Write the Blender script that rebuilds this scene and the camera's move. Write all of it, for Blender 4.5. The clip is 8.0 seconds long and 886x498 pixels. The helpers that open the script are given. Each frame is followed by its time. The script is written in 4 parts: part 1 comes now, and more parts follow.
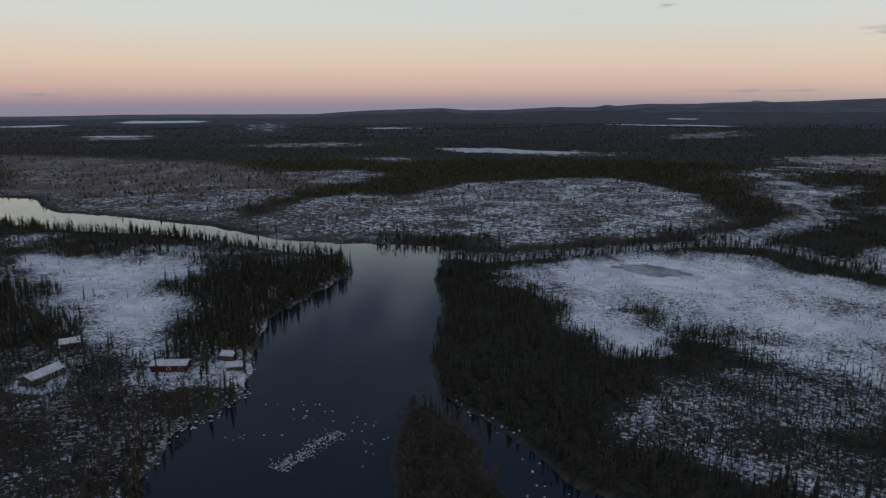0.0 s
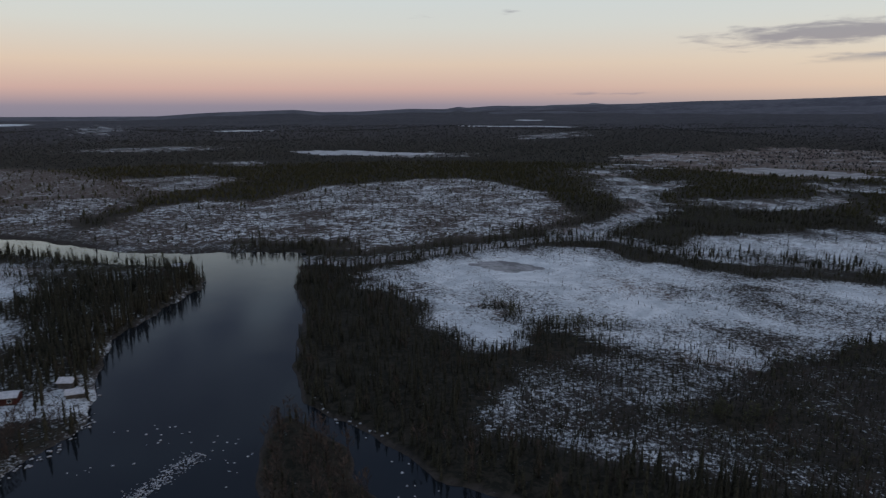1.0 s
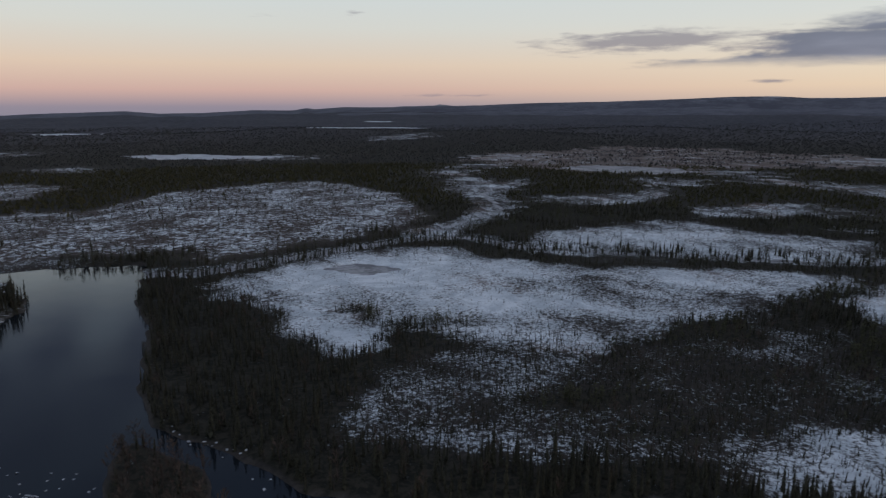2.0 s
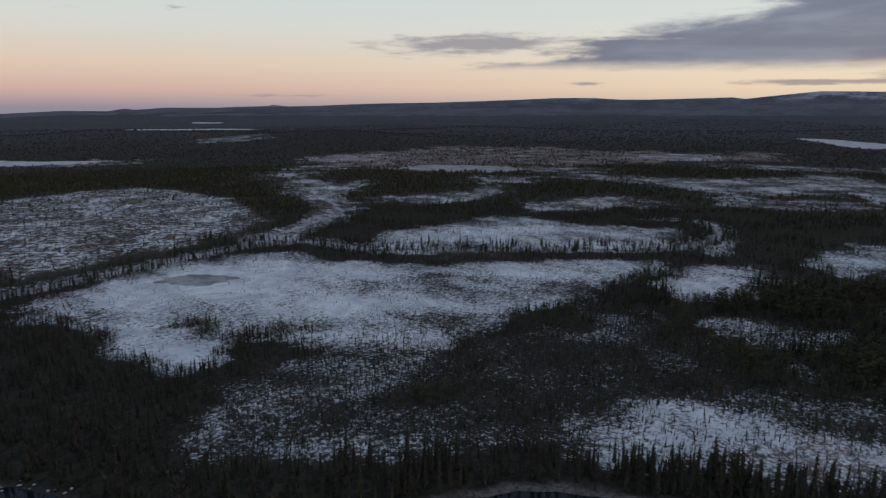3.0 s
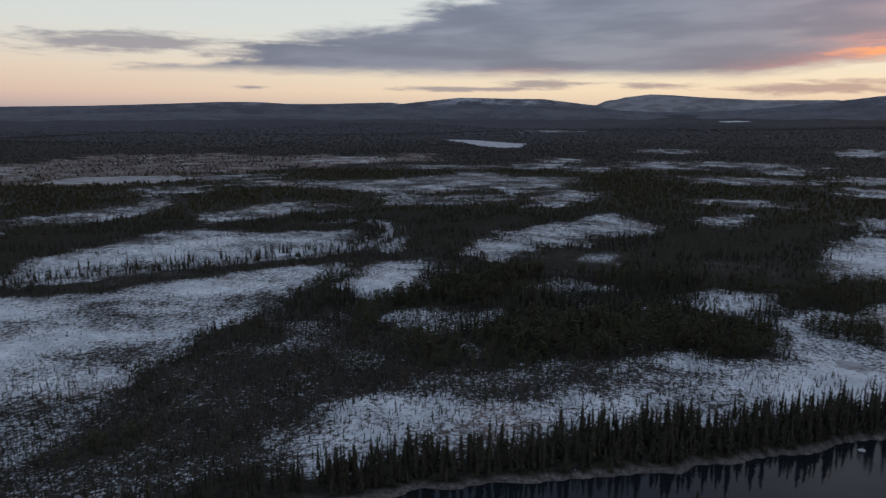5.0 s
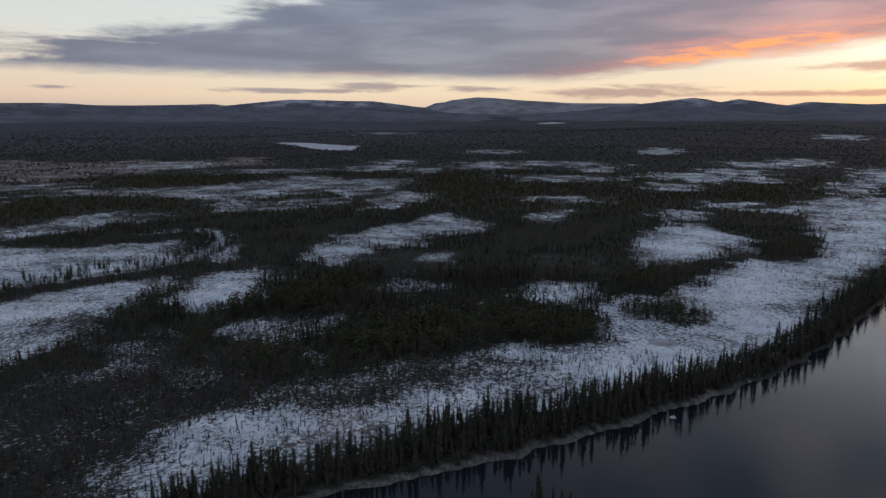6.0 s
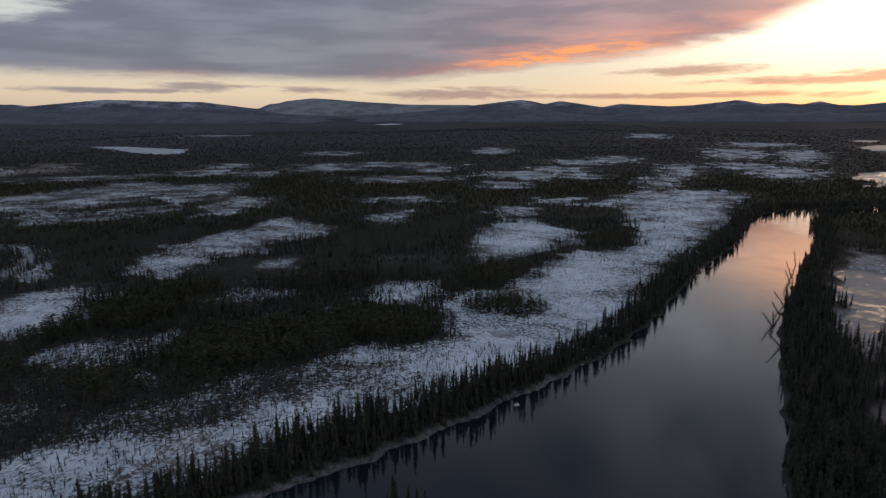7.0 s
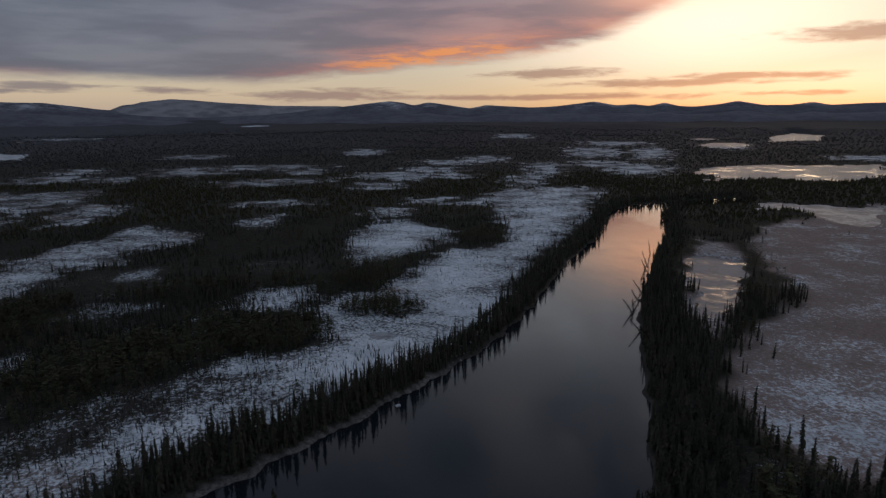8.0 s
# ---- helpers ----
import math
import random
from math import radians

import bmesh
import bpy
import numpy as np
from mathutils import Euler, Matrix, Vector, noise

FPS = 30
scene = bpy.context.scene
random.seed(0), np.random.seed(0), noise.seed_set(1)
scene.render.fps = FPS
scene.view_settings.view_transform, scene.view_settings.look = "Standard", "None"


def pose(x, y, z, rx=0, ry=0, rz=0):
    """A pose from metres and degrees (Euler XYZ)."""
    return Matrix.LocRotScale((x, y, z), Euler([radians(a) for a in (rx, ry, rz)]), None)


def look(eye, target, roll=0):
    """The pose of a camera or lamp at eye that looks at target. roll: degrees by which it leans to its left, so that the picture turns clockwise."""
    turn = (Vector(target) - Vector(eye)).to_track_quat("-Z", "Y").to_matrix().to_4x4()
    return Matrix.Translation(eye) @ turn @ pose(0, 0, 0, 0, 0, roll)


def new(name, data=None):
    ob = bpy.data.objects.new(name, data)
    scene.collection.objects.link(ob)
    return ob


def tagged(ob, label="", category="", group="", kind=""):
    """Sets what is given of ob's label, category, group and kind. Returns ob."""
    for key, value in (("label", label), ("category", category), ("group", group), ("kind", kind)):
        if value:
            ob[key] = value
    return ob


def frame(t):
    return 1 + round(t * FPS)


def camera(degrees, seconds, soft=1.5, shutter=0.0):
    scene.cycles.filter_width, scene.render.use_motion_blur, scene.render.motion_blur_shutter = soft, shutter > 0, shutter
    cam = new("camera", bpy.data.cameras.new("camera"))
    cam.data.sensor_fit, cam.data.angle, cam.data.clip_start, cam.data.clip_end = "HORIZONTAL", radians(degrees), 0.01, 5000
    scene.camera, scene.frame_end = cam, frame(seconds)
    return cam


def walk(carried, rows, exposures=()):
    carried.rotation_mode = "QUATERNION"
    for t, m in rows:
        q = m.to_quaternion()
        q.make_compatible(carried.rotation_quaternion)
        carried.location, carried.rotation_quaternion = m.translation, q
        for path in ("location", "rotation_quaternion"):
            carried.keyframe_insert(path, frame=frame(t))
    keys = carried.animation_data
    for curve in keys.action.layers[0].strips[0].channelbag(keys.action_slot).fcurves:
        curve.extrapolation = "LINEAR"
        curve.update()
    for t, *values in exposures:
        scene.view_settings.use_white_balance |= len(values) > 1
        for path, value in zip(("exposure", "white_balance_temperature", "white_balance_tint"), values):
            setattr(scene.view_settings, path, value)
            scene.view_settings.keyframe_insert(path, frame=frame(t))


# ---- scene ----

from mathutils import kdtree

# ================= camera and its walk =================
cam = camera(67.1, 8.0, soft=1.3, shutter=0.2)
# seconds, x, y, z, yaw, pitch, roll: a drone that hovers and turns to its right
EXPOSURES = [(0.0, 0.05), (4.0, 0.12), (6.0, 0.15), (6.5, 0.12), (7.0, -0.04), (7.5, -0.26), (8.0, -0.50)]
PATH = [
    (0.0, -0.29, -0.41, 77.83, 1.58, -11.96, -0.12),
    (0.5, -0.26, -0.55, 78.09, -4.48, -11.88, -0.12),
    (1.0, -0.26, -0.55, 78.37, -10.62, -11.84, -0.12),
    (1.5, -0.30, -0.50, 78.66, -16.78, -11.79, -0.10),
    (3.0, -0.15, -0.20, 79.28, -36.96, -11.73, -0.10),
    (3.5, -0.05, -0.15, 79.82, -43.90, -11.71, -0.12),
    (4.0, -0.15, -0.10, 80.36, -50.80, -11.64, -0.14),
    (4.5, -0.30, 0.05, 80.95, -57.55, -11.55, -0.13),
    (6.0, -0.03, 0.55, 81.67, -78.42, -11.32, -0.13),
    (6.5, 0.20, 0.60, 81.95, -85.65, -11.28, -0.18),
    (7.0, 0.50, 0.60, 82.04, -92.04, -11.26, -0.21),
    (7.5, 0.90, 0.50, 81.98, -97.84, -11.23, -0.25),
    (8.0, 1.18, 0.43, 81.91, -102.90, -11.21, -0.37),
]
walk(cam, [(t, pose(x, y, z, 90 + pitch, 0, yaw) @ pose(0, 0, 0, 0, 0, roll)) for t, x, y, z, yaw, pitch, roll in PATH], EXPOSURES)

# ================= world: dusk sky =================
SUN_AZ = 131.0  # degrees clockwise from +y
world = bpy.data.worlds.new("dusk_sky")
scene.world = world
world.use_nodes = True
nt = world.node_tree
nt.nodes.clear()


class Nodes:
    """Short names for building a node tree."""

    def __init__(self, tree):
        self.tree = tree

    def add(self, kind, **settings):
        n = self.tree.nodes.new(kind)
        for k, v in settings.items():
            setattr(n, k, v)
        return n

    def put(self, socket, v):
        if isinstance(v, bpy.types.NodeSocket):
            self.tree.links.new(v, socket)
        else:
            socket.default_value = v

    def math(self, op, a, b=None, c=None, clamp=False):
        n = self.add("ShaderNodeMath", operation=op, use_clamp=clamp)
        for i, v in enumerate((a, b, c)):
            if v is not None:
                self.put(n.inputs[i], v)
        return n.outputs[0]

    def ramp(self, fac, stops, interp="LINEAR"):
        n = self.add("ShaderNodeValToRGB")
        n.color_ramp.interpolation = interp
        els = n.color_ramp.elements
        for i, (p, c) in enumerate(stops):
            e = els[i] if i < 2 else els.new(p)
            e.position, e.color = p, (*c, 1) if len(c) == 3 else c
        self.put(n.inputs[0], fac)
        return n.outputs[0]

    def mix(self, fac, a, b, blend="MIX"):
        n = self.add("ShaderNodeMix", data_type="RGBA", blend_type=blend)
        self.put(n.inputs[0], fac)
        for s, v in ((n.inputs[6], a), (n.inputs[7], b)):
            self.put(s, (*v, 1) if isinstance(v, tuple) and len(v) == 3 else v)
        return n.outputs[2]

    def noise(self, vec, scale, detail=4.0, rough=0.55, distort=0.0):
        n = self.add("ShaderNodeTexNoise")
        self.put(n.inputs["Vector"], vec)
        for k, v in (("Scale", scale), ("Detail", detail), ("Roughness", rough), ("Distortion", distort)):
            n.inputs[k].default_value = v
        return n.outputs[0]

    def step(self, v, lo, hi):
        n = self.add("ShaderNodeMapRange", interpolation_type="SMOOTHSTEP")
        self.put(n.inputs[0], v)
        n.inputs[1].default_value, n.inputs[2].default_value = lo, hi
        return n.outputs[0]


def srgb(r, g, b):
    return tuple((c / 255 / 12.92) if c / 255 <= 0.04045 else ((c / 255 + 0.055) / 1.055) ** 2.4 for c in (r, g, b))


N = Nodes(nt)
way = N.add("ShaderNodeTexCoord").outputs["Generated"]
sep = N.add("ShaderNodeSeparateXYZ")
N.put(sep.inputs[0], way)
el = N.math("MULTIPLY", N.math("ARCSINE", sep.outputs[2]), 57.2958)
az = N.math("MULTIPLY", N.math("ARCTAN2", sep.outputs[0], sep.outputs[1]), 57.2958)
comb = N.add("ShaderNodeCombineXYZ")
N.put(comb.inputs[0], N.math("MULTIPLY", az, 0.10))
N.put(comb.inputs[1], N.math("MULTIPLY", el, 0.62))
wave = comb.outputs[0]
n_big = N.noise(wave, 0.9, 5, 0.6, 0.4)
n_fine = N.noise(wave, 3.2, 5, 0.6, 0.3)
# clear sky: elevation ramps, 0 at -2 degrees, 1 at 90, on a square-root scale
h = N.math("SQRT", N.math("DIVIDE", N.math("MAXIMUM", N.math("ADD", el, 2.0), 0.0), 92.0))


def at(deg):
    return math.sqrt((deg + 2.0) / 92.0)


cool = N.ramp(h, [(at(-1.5), srgb(112, 118, 138)), (at(0.3), srgb(140, 134, 148)), (at(1.6), srgb(195, 165, 159)), (at(3.6), srgb(210, 190, 174)), (at(6.5), srgb(202, 203, 199)),
                  (at(9.5), srgb(196, 205, 208)), (at(16), srgb(140, 155, 172)), (at(30), srgb(78, 94, 124)), (at(55), srgb(148, 158, 180)), (at(90), srgb(170, 179, 197))])
warm = N.ramp(h, [(at(-1.5), srgb(190, 160, 140)), (at(0.3), srgb(205, 185, 168)), (at(1.8), srgb(226, 207, 180)), (at(4.0), srgb(221, 212, 195)), (at(7.0), srgb(207, 211, 209)),
                  (at(10), srgb(201, 207, 207)), (at(16), srgb(146, 158, 172)), (at(30), srgb(98, 112, 138)), (at(55), srgb(148, 158, 180)), (at(90), srgb(170, 179, 197))])
gold = N.ramp(h, [(at(-1.5), srgb(200, 140, 90)), (at(0.3), srgb(244, 184, 104)), (at(2.0), srgb(250, 217, 166)), (at(4.5), srgb(253, 237, 212)), (at(8.0), srgb(246, 240, 216)),
                  (at(15), srgb(164, 170, 184)), (at(22), srgb(132, 143, 164)), (at(32), srgb(96, 108, 134)), (at(55), srgb(148, 158, 180)), (at(90), srgb(170, 179, 197))])
off = N.math("ABSOLUTE", N.math("SUBTRACT", az, SUN_AZ))
off = N.math("MINIMUM", off, N.math("SUBTRACT", 360.0, off))
clear = N.mix(N.step(off, 34.0, 8.0), N.mix(N.step(off, 125.0, 52.0), cool, warm), gold)


def gauss(a, wa, e, we):
    u = N.math("POWER", N.math("DIVIDE", N.math("SUBTRACT", az, a), wa), 2.0)
    v = N.math("POWER", N.math("DIVIDE", N.math("SUBTRACT", el, e), we), 2.0)
    return N.math("EXPONENT", N.math("MULTIPLY", N.math("ADD", u, v), -1.0))


def blob(a, wa, e, we):
    u = N.math("POWER", N.math("DIVIDE", N.math("SUBTRACT", az, a), wa), 2.0)
    v = N.math("POWER", N.math("DIVIDE", N.math("SUBTRACT", el, e), we), 2.0)
    return N.math("SUBTRACT", 1.0, N.math("SQRT", N.math("ADD", u, v)))


glow = N.math("MAXIMUM", gauss(124.0, 13.0, 7.4, 4.6), N.math("MULTIPLY", gauss(134.0, 18.0, 2.6, 2.4), 0.5))
clear = N.mix(glow, clear, (1.62, 1.40, 1.14))
# clouds as banks (azimuth, half width, elevation, half height)
BANKS = [(40.5, 11, 5.3, 1.0), (49, 6, 4.5, 0.45), (58, 12, 4.6, 0.8), (73, 5.5, 2.35, 0.42), (67, 8, 2.0, 0.25), (82, 4.2, 2.15, 0.36), (93, 8, 1.8, 0.55), (112, 6, 3.5, 0.5),
         (122, 9, 2.5, 0.42), (135.5, 8, 5.6, 0.8), (127, 7, 2.9, 0.35), (16, 2.6, 7.7, 0.4, 0.75), (25, 8, 1.2, 0.3, 0.45), (-32, 4, 1.0, 0.25, 0.5), (49, 2.0, 2.1, 0.25, 0.3), (9.5, 2.4, 7.3, 0.4, 0.6), (110, 22, 1.5, 0.3), (129, 6, 1.6, 0.25)]
small = None
for b in BANKS:
    f = blob(*b[:4]) if len(b) == 4 else N.math("SUBTRACT", blob(*b[:4]), b[4])
    small = f if small is None else N.math("MAXIMUM", small, f)
ragged = N.math("ADD", N.math("MULTIPLY", N.math("SUBTRACT", n_big, 0.5), 1.6), N.math("MULTIPLY", N.math("SUBTRACT", n_fine, 0.5), 2.0))
small_mask = N.math("MULTIPLY", N.step(N.math("ADD", small, ragged), -0.10, 0.75), 0.80)
# the great bank: a level underside, a rising west edge and an east edge that the sunset lights
east = N.math("MULTIPLY", N.math("SUBTRACT", N.math("MULTIPLY_ADD", N.math("SUBTRACT", el, 5.6), 2.2, 116.0), az), 0.28)
west = N.math("MULTIPLY_ADD", N.math("SUBTRACT", az, 46.0), 0.22, N.math("SUBTRACT", 4.7, el))
under = N.math("SUBTRACT", el, N.math("MAXIMUM", N.math("MULTIPLY_ADD", N.math("SUBTRACT", az, 46.0), -0.016, 3.2), N.math("MULTIPLY_ADD", N.math("SUBTRACT", az, 90.0), 0.115, N.math("MULTIPLY_ADD", n_big, 2.6, 1.3))))
great = N.math("MINIMUM", N.math("MINIMUM", N.math("MULTIPLY", under, 1.1), east), N.math("ADD", west, N.math("MULTIPLY", N.math("SUBTRACT", n_big, 0.5), 4.0)))
lid = N.math("MAXIMUM", N.math("SUBTRACT", N.math("MULTIPLY_ADD", n_big, 4.0, 8.6), el), N.math("MULTIPLY", N.math("SUBTRACT", 98.0, az), 0.25))
great = N.math("MINIMUM", great, lid)
fray = N.math("MULTIPLY_ADD", ragged, 0.34, great)
deck = N.noise(way, 4.0, 5, 0.6, 0.5)
big_mask = N.math("MULTIPLY", N.step(fray, -0.25, 1.0), N.step(N.math("MULTIPLY_ADD", deck, 30.0, el), 42.0, 26.0))
n_soft = N.noise(wave, 1.1, 4, 0.5, 0.25)
thick = N.math("ADD", N.math("MULTIPLY", n_soft, 0.88), N.math("MULTIPLY", n_fine, 0.12))
big_mask = N.math("MULTIPLY", big_mask, N.math("MULTIPLY_ADD", N.step(thick, 0.68, 0.44), 0.06, 0.93))
body_col = N.mix(N.step(thick, 0.34, 0.66), srgb(104, 111, 132), srgb(119, 126, 147))
body_col = N.mix(N.math("MULTIPLY", N.step(off, 58.0, 14.0), 0.55), body_col, srgb(128, 107, 127))
small_col = N.mix(N.step(off, 75.0, 15.0), srgb(128, 126, 140), srgb(160, 131, 130))
brink = N.math("DIVIDE", N.math("SUBTRACT", el, N.math("MULTIPLY_ADD", N.math("SUBTRACT", az, 90.0), 0.125, N.math("MULTIPLY_ADD", n_big, 3.4, 1.7))), N.math("MULTIPLY_ADD", n_soft, 1.1, 0.25))
low = N.math("EXPONENT", N.math("MULTIPLY", N.math("ADD", N.math("POWER", brink, 2.0), N.math("POWER", N.math("DIVIDE", N.math("SUBTRACT", az, 102.0), 11.0), 2.0)), -1.0))
low = N.math("MULTIPLY", low, N.math("MULTIPLY_ADD", N.step(n_fine, 0.38, 0.60), 0.55, 0.62))
rim = N.math("MULTIPLY", N.step(east, 4.2, 0.0), N.step(thick, 0.34, 0.56))
lit = N.math("MAXIMUM", low, N.math("MULTIPLY", rim, N.math("MULTIPLY", N.step(el, 11.5, 5.0), 0.8)))
lit = N.math("MAXIMUM", lit, N.math("MULTIPLY", gauss(71.0, 4.0, 3.3, 0.35), 0.22))
body_col = N.mix(N.math("MULTIPLY", gauss(110.0, 13.0, 6.8, 2.6), N.math("MULTIPLY_ADD", N.step(n_soft, 0.38, 0.6), 0.5, 0.22)), body_col, srgb(196, 146, 148))
body_col = N.mix(lit, body_col, N.mix(N.step(lit, 0.35, 0.95), srgb(208, 136, 130), srgb(252, 156, 98)))
sky = N.mix(big_mask, N.mix(small_mask, clear, small_col), body_col)
sky = N.mix(N.math("MULTIPLY", gauss(112.0, 13.0, 17.0, 4.6), 0.8), sky, (0.88, 0.94, 1.03))
sky = N.mix(N.math("MULTIPLY", gauss(122.0, 6.5, 11.4, 2.6), 0.9), sky, (2.6, 1.26, 0.74))
mid_sky = N.math("MULTIPLY", N.step(el, 11.0, 18.0), N.step(el, 40.0, 22.0))
sky = N.mix(N.math("MULTIPLY", mid_sky, N.step(deck, 0.40, 0.62)), sky, N.mix(N.step(off, 70.0, 10.0), srgb(84, 94, 120), srgb(196, 194, 204)))
# the high sky overhead, unseen but for its light
nishita = N.add("ShaderNodeTexSky", sky_type="NISHITA", sun_disc=False, sun_elevation=radians(1.0), sun_rotation=radians(SUN_AZ), altitude=300.0)
bg = N.add("ShaderNodeBackground")
N.put(bg.inputs[0], sky)
bg.inputs[1].default_value = 1.0
bg2 = N.add("ShaderNodeBackground")
N.put(bg2.inputs[0], nishita.outputs[0])
bg2.inputs[1].default_value = 0.03
add = N.add("ShaderNodeAddShader")
N.put(add.inputs[0], bg.outputs[0])
N.put(add.inputs[1], bg2.outputs[0])
N.put(N.add("ShaderNodeOutputWorld").inputs[0], add.outputs[0])

# a faint wide afterglow from the sunset
sun = new("sun", bpy.data.lights.new("sun", "SUN"))
sun.data.energy, sun.data.angle, sun.data.color = 0.16, radians(14), (1.0, 0.72, 0.46)
sa, se = radians(SUN_AZ), radians(5)
sun.matrix_world = look((0, 0, 300), (-math.sin(sa) * 100, -math.cos(sa) * 100, 300 - math.tan(se) * 100))

# ================= plan of the land, metres from the point under the drone =================
FAR_BANK = [(-700, 760), (-520, 640), (-435, 585), (-414, 585), (-382, 582), (-345, 533), (-312, 500), (-259, 484), (-205, 457), (-171, 442), (-140, 417), (-109, 395), (-72, 385), (-39, 382), (-9, 375)]
RIGHT_BANK = [(-10, 346), (-12, 304), (-7, 258), (-9, 218), (-9, 192), (-6, 174), (5, 159), (13, 148), (22, 129), (45, 112)]
EAST_BANK = [(83, 98), (97, 89), (117, 65), (131, 44), (148, 18), (169, -9), (202, -46), (229, -72), (278, -107), (345, -149), (414, -202), (473, -238), (538, -275), (570, -319), (590, -440)]
SOUTH_BANK = [(561, -425), (552, -341), (488, -295), (415, -255), (329, -193), (243, -138), (206, -119), (150, -90), (121, -74), (85, -15), (40, 35), (-20, 75)]
LEFT_BANK = [(-67, 122), (-71, 147), (-65, 158), (-61, 171), (-64, 186), (-69, 211), (-72, 241), (-63, 276), (-54, 303), (-54, 319), (-60, 335), (-69, 350), (-93, 359), (-123, 374), (-149, 391), (-183, 407), (-224, 416), (-266, 425), (-288, 436), (-322, 451), (-341, 455), (-420, 500), (-600, 580)]
RIVER = FAR_BANK + RIGHT_BANK + EAST_BANK + SOUTH_BANK + LEFT_BANK
ISLET = [(-12, 167), (-16, 156), (-16, 141), (-13, 118), (-6, 104), (6, 106), (8, 123), (6, 133), (4, 146), (-4, 160)]
ISLET_EAST = [(127, 4), (122, 11), (108, 14), (99, 4), (107, -4), (122, -4)]
STREAM = [(-8, 351), (16, 342), (43, 352), (90, 369), (142, 384), (179, 376), (193, 336), (229, 304), (272, 271), (310, 240), (340, 223), (370, 222), (402, 233), (427, 254), (433, 274), (415, 300)]
SIDE_STREAM = [(153, 401), (177, 413), (216, 441), (252, 469), (271, 517), (288, 573), (343, 634), (383, 662)]
POND = [(78, 332), (92, 330), (103, 324), (109, 312), (96, 305), (80, 316)]
GREY_LAKE = [(502, 780), (552, 811), (607, 803), (649, 723), (641, 665), (588, 655), (538, 712)]
FAR_LAKE = [(1957, 944), (1957, 831), (1746, 591), (1502, 520), (1573, 641)]
NORTH_LAKE = [(-63, 1326), (59, 1325), (148, 1238), (237, 1221), (175, 1147), (3, 1191)]
GLINT_LAKE = [(865, -568), (954, -651), (981, -776), (931, -843), (920, -963), (749, -786), (698, -676), (710, -637), (765, -590), (737, -496), (808, -563)]
GLINT_LAKE_SMALL = [(2169, -1732), (2669, -2250), (2254, -2061), (1786, -1609), (1768, -1413)]
OXBOW_POOL = [(345, -232), (328, -250), (262, -200), (236, -168), (262, -178)]
OXBOW = [(239, -154), (290, -189), (348, -230), (396, -269), (373, -274), (316, -244), (264, -202), (220, -164), (208, -153), (229, -155)]
CREEK_BED = [(509, -395), (550, -439), (519, -474), (478, -506), (440, -457), (407, -418), (424, -408), (466, -421), (500, -428)]
# speckled heath and brown heath
HEATH_WEST = [(-311, 506), (-331, 575), (-290, 594), (-229, 642), (-163, 643), (-144, 585), (-167, 529), (-166, 486), (-176, 455), (-238, 485)]
HEATH_EAST = [(-150, 436), (-149, 470), (-142, 559), (-104, 617), (-59, 597), (-31, 639), (2, 698), (115, 745), (165, 745), (200, 656), (210, 589), (199, 507), (187, 454), (159, 422), (95, 391), (26, 366), (4, 395), (-41, 407), (-89, 399), (-112, 408)]
HEATH_TOP = [(-233, 815), (-142, 853), (-79, 794), (-104, 692), (-146, 666), (-197, 730)]
BROWN_HEATH = [(-775, 1110), (-544, 1034), (-336, 949), (-219, 787), (-150, 647), (-228, 637), (-348, 560), (-422, 597)]
HEATHS = [HEATH_WEST, HEATH_EAST, HEATH_TOP]
# thin woods of stunted trees over snow
SPARSE_NORTH = [(33, 154), (46, 167), (61, 177), (85, 186), (107, 189), (120, 180), (88, 128), (82, 131), (71, 137), (61, 144), (49, 149)]
SPARSE_MID = [(47, 152), (40, 169), (62, 182), (84, 197), (114, 184), (137, 176), (118, 161), (92, 161), (87, 153), (106, 142), (116, 139), (111, 124), (101, 112), (67, 135)]
SPARSE_HILL = [(101, 112), (118, 132), (126, 126), (147, 130), (174, 146), (196, 159), (210, 146), (186, 121), (171, 107), (178, 96), (195, 87), (186, 77), (211, 50), (177, 41), (155, 65), (159, 77), (155, 100), (134, 104), (112, 98)]
SPARSE_SHORE = [(110, 122), (127, 139), (133, 124), (139, 108), (150, 102), (163, 94), (173, 81), (180, 70), (196, 56), (210, 37), (199, 39), (171, 50), (162, 70), (156, 90), (139, 95), (124, 98), (115, 98)]
SPARSE_EAST = [(177, 75), (202, 65), (211, 50), (222, 36), (242, 16), (243, -6), (237, -14), (229, -6), (231, 15), (222, 24), (202, 34), (184, 36), (173, 48), (168, 55), (162, 69)]
SPARSE_WEST = [(-164, 200), (-129, 207), (-99, 197), (-78, 163), (-71, 139), (-71, 118), (-124, 118)]
MOTTLED_HILL = [(66, 143), (97, 158), (140, 170), (164, 174), (189, 157), (195, 135), (185, 97), (167, 83), (145, 97), (124, 104), (111, 108), (97, 125), (79, 131)]
WEST_SCRUB = [(-94, 120), (-139, 185), (-124, 194), (-94, 174), (-81, 156), (-74, 139), (-71, 120)]
THIN_WOODS = [MOTTLED_HILL, WEST_SCRUB, SPARSE_NORTH, SPARSE_MID, SPARSE_HILL, SPARSE_SHORE, SPARSE_EAST, SPARSE_WEST]
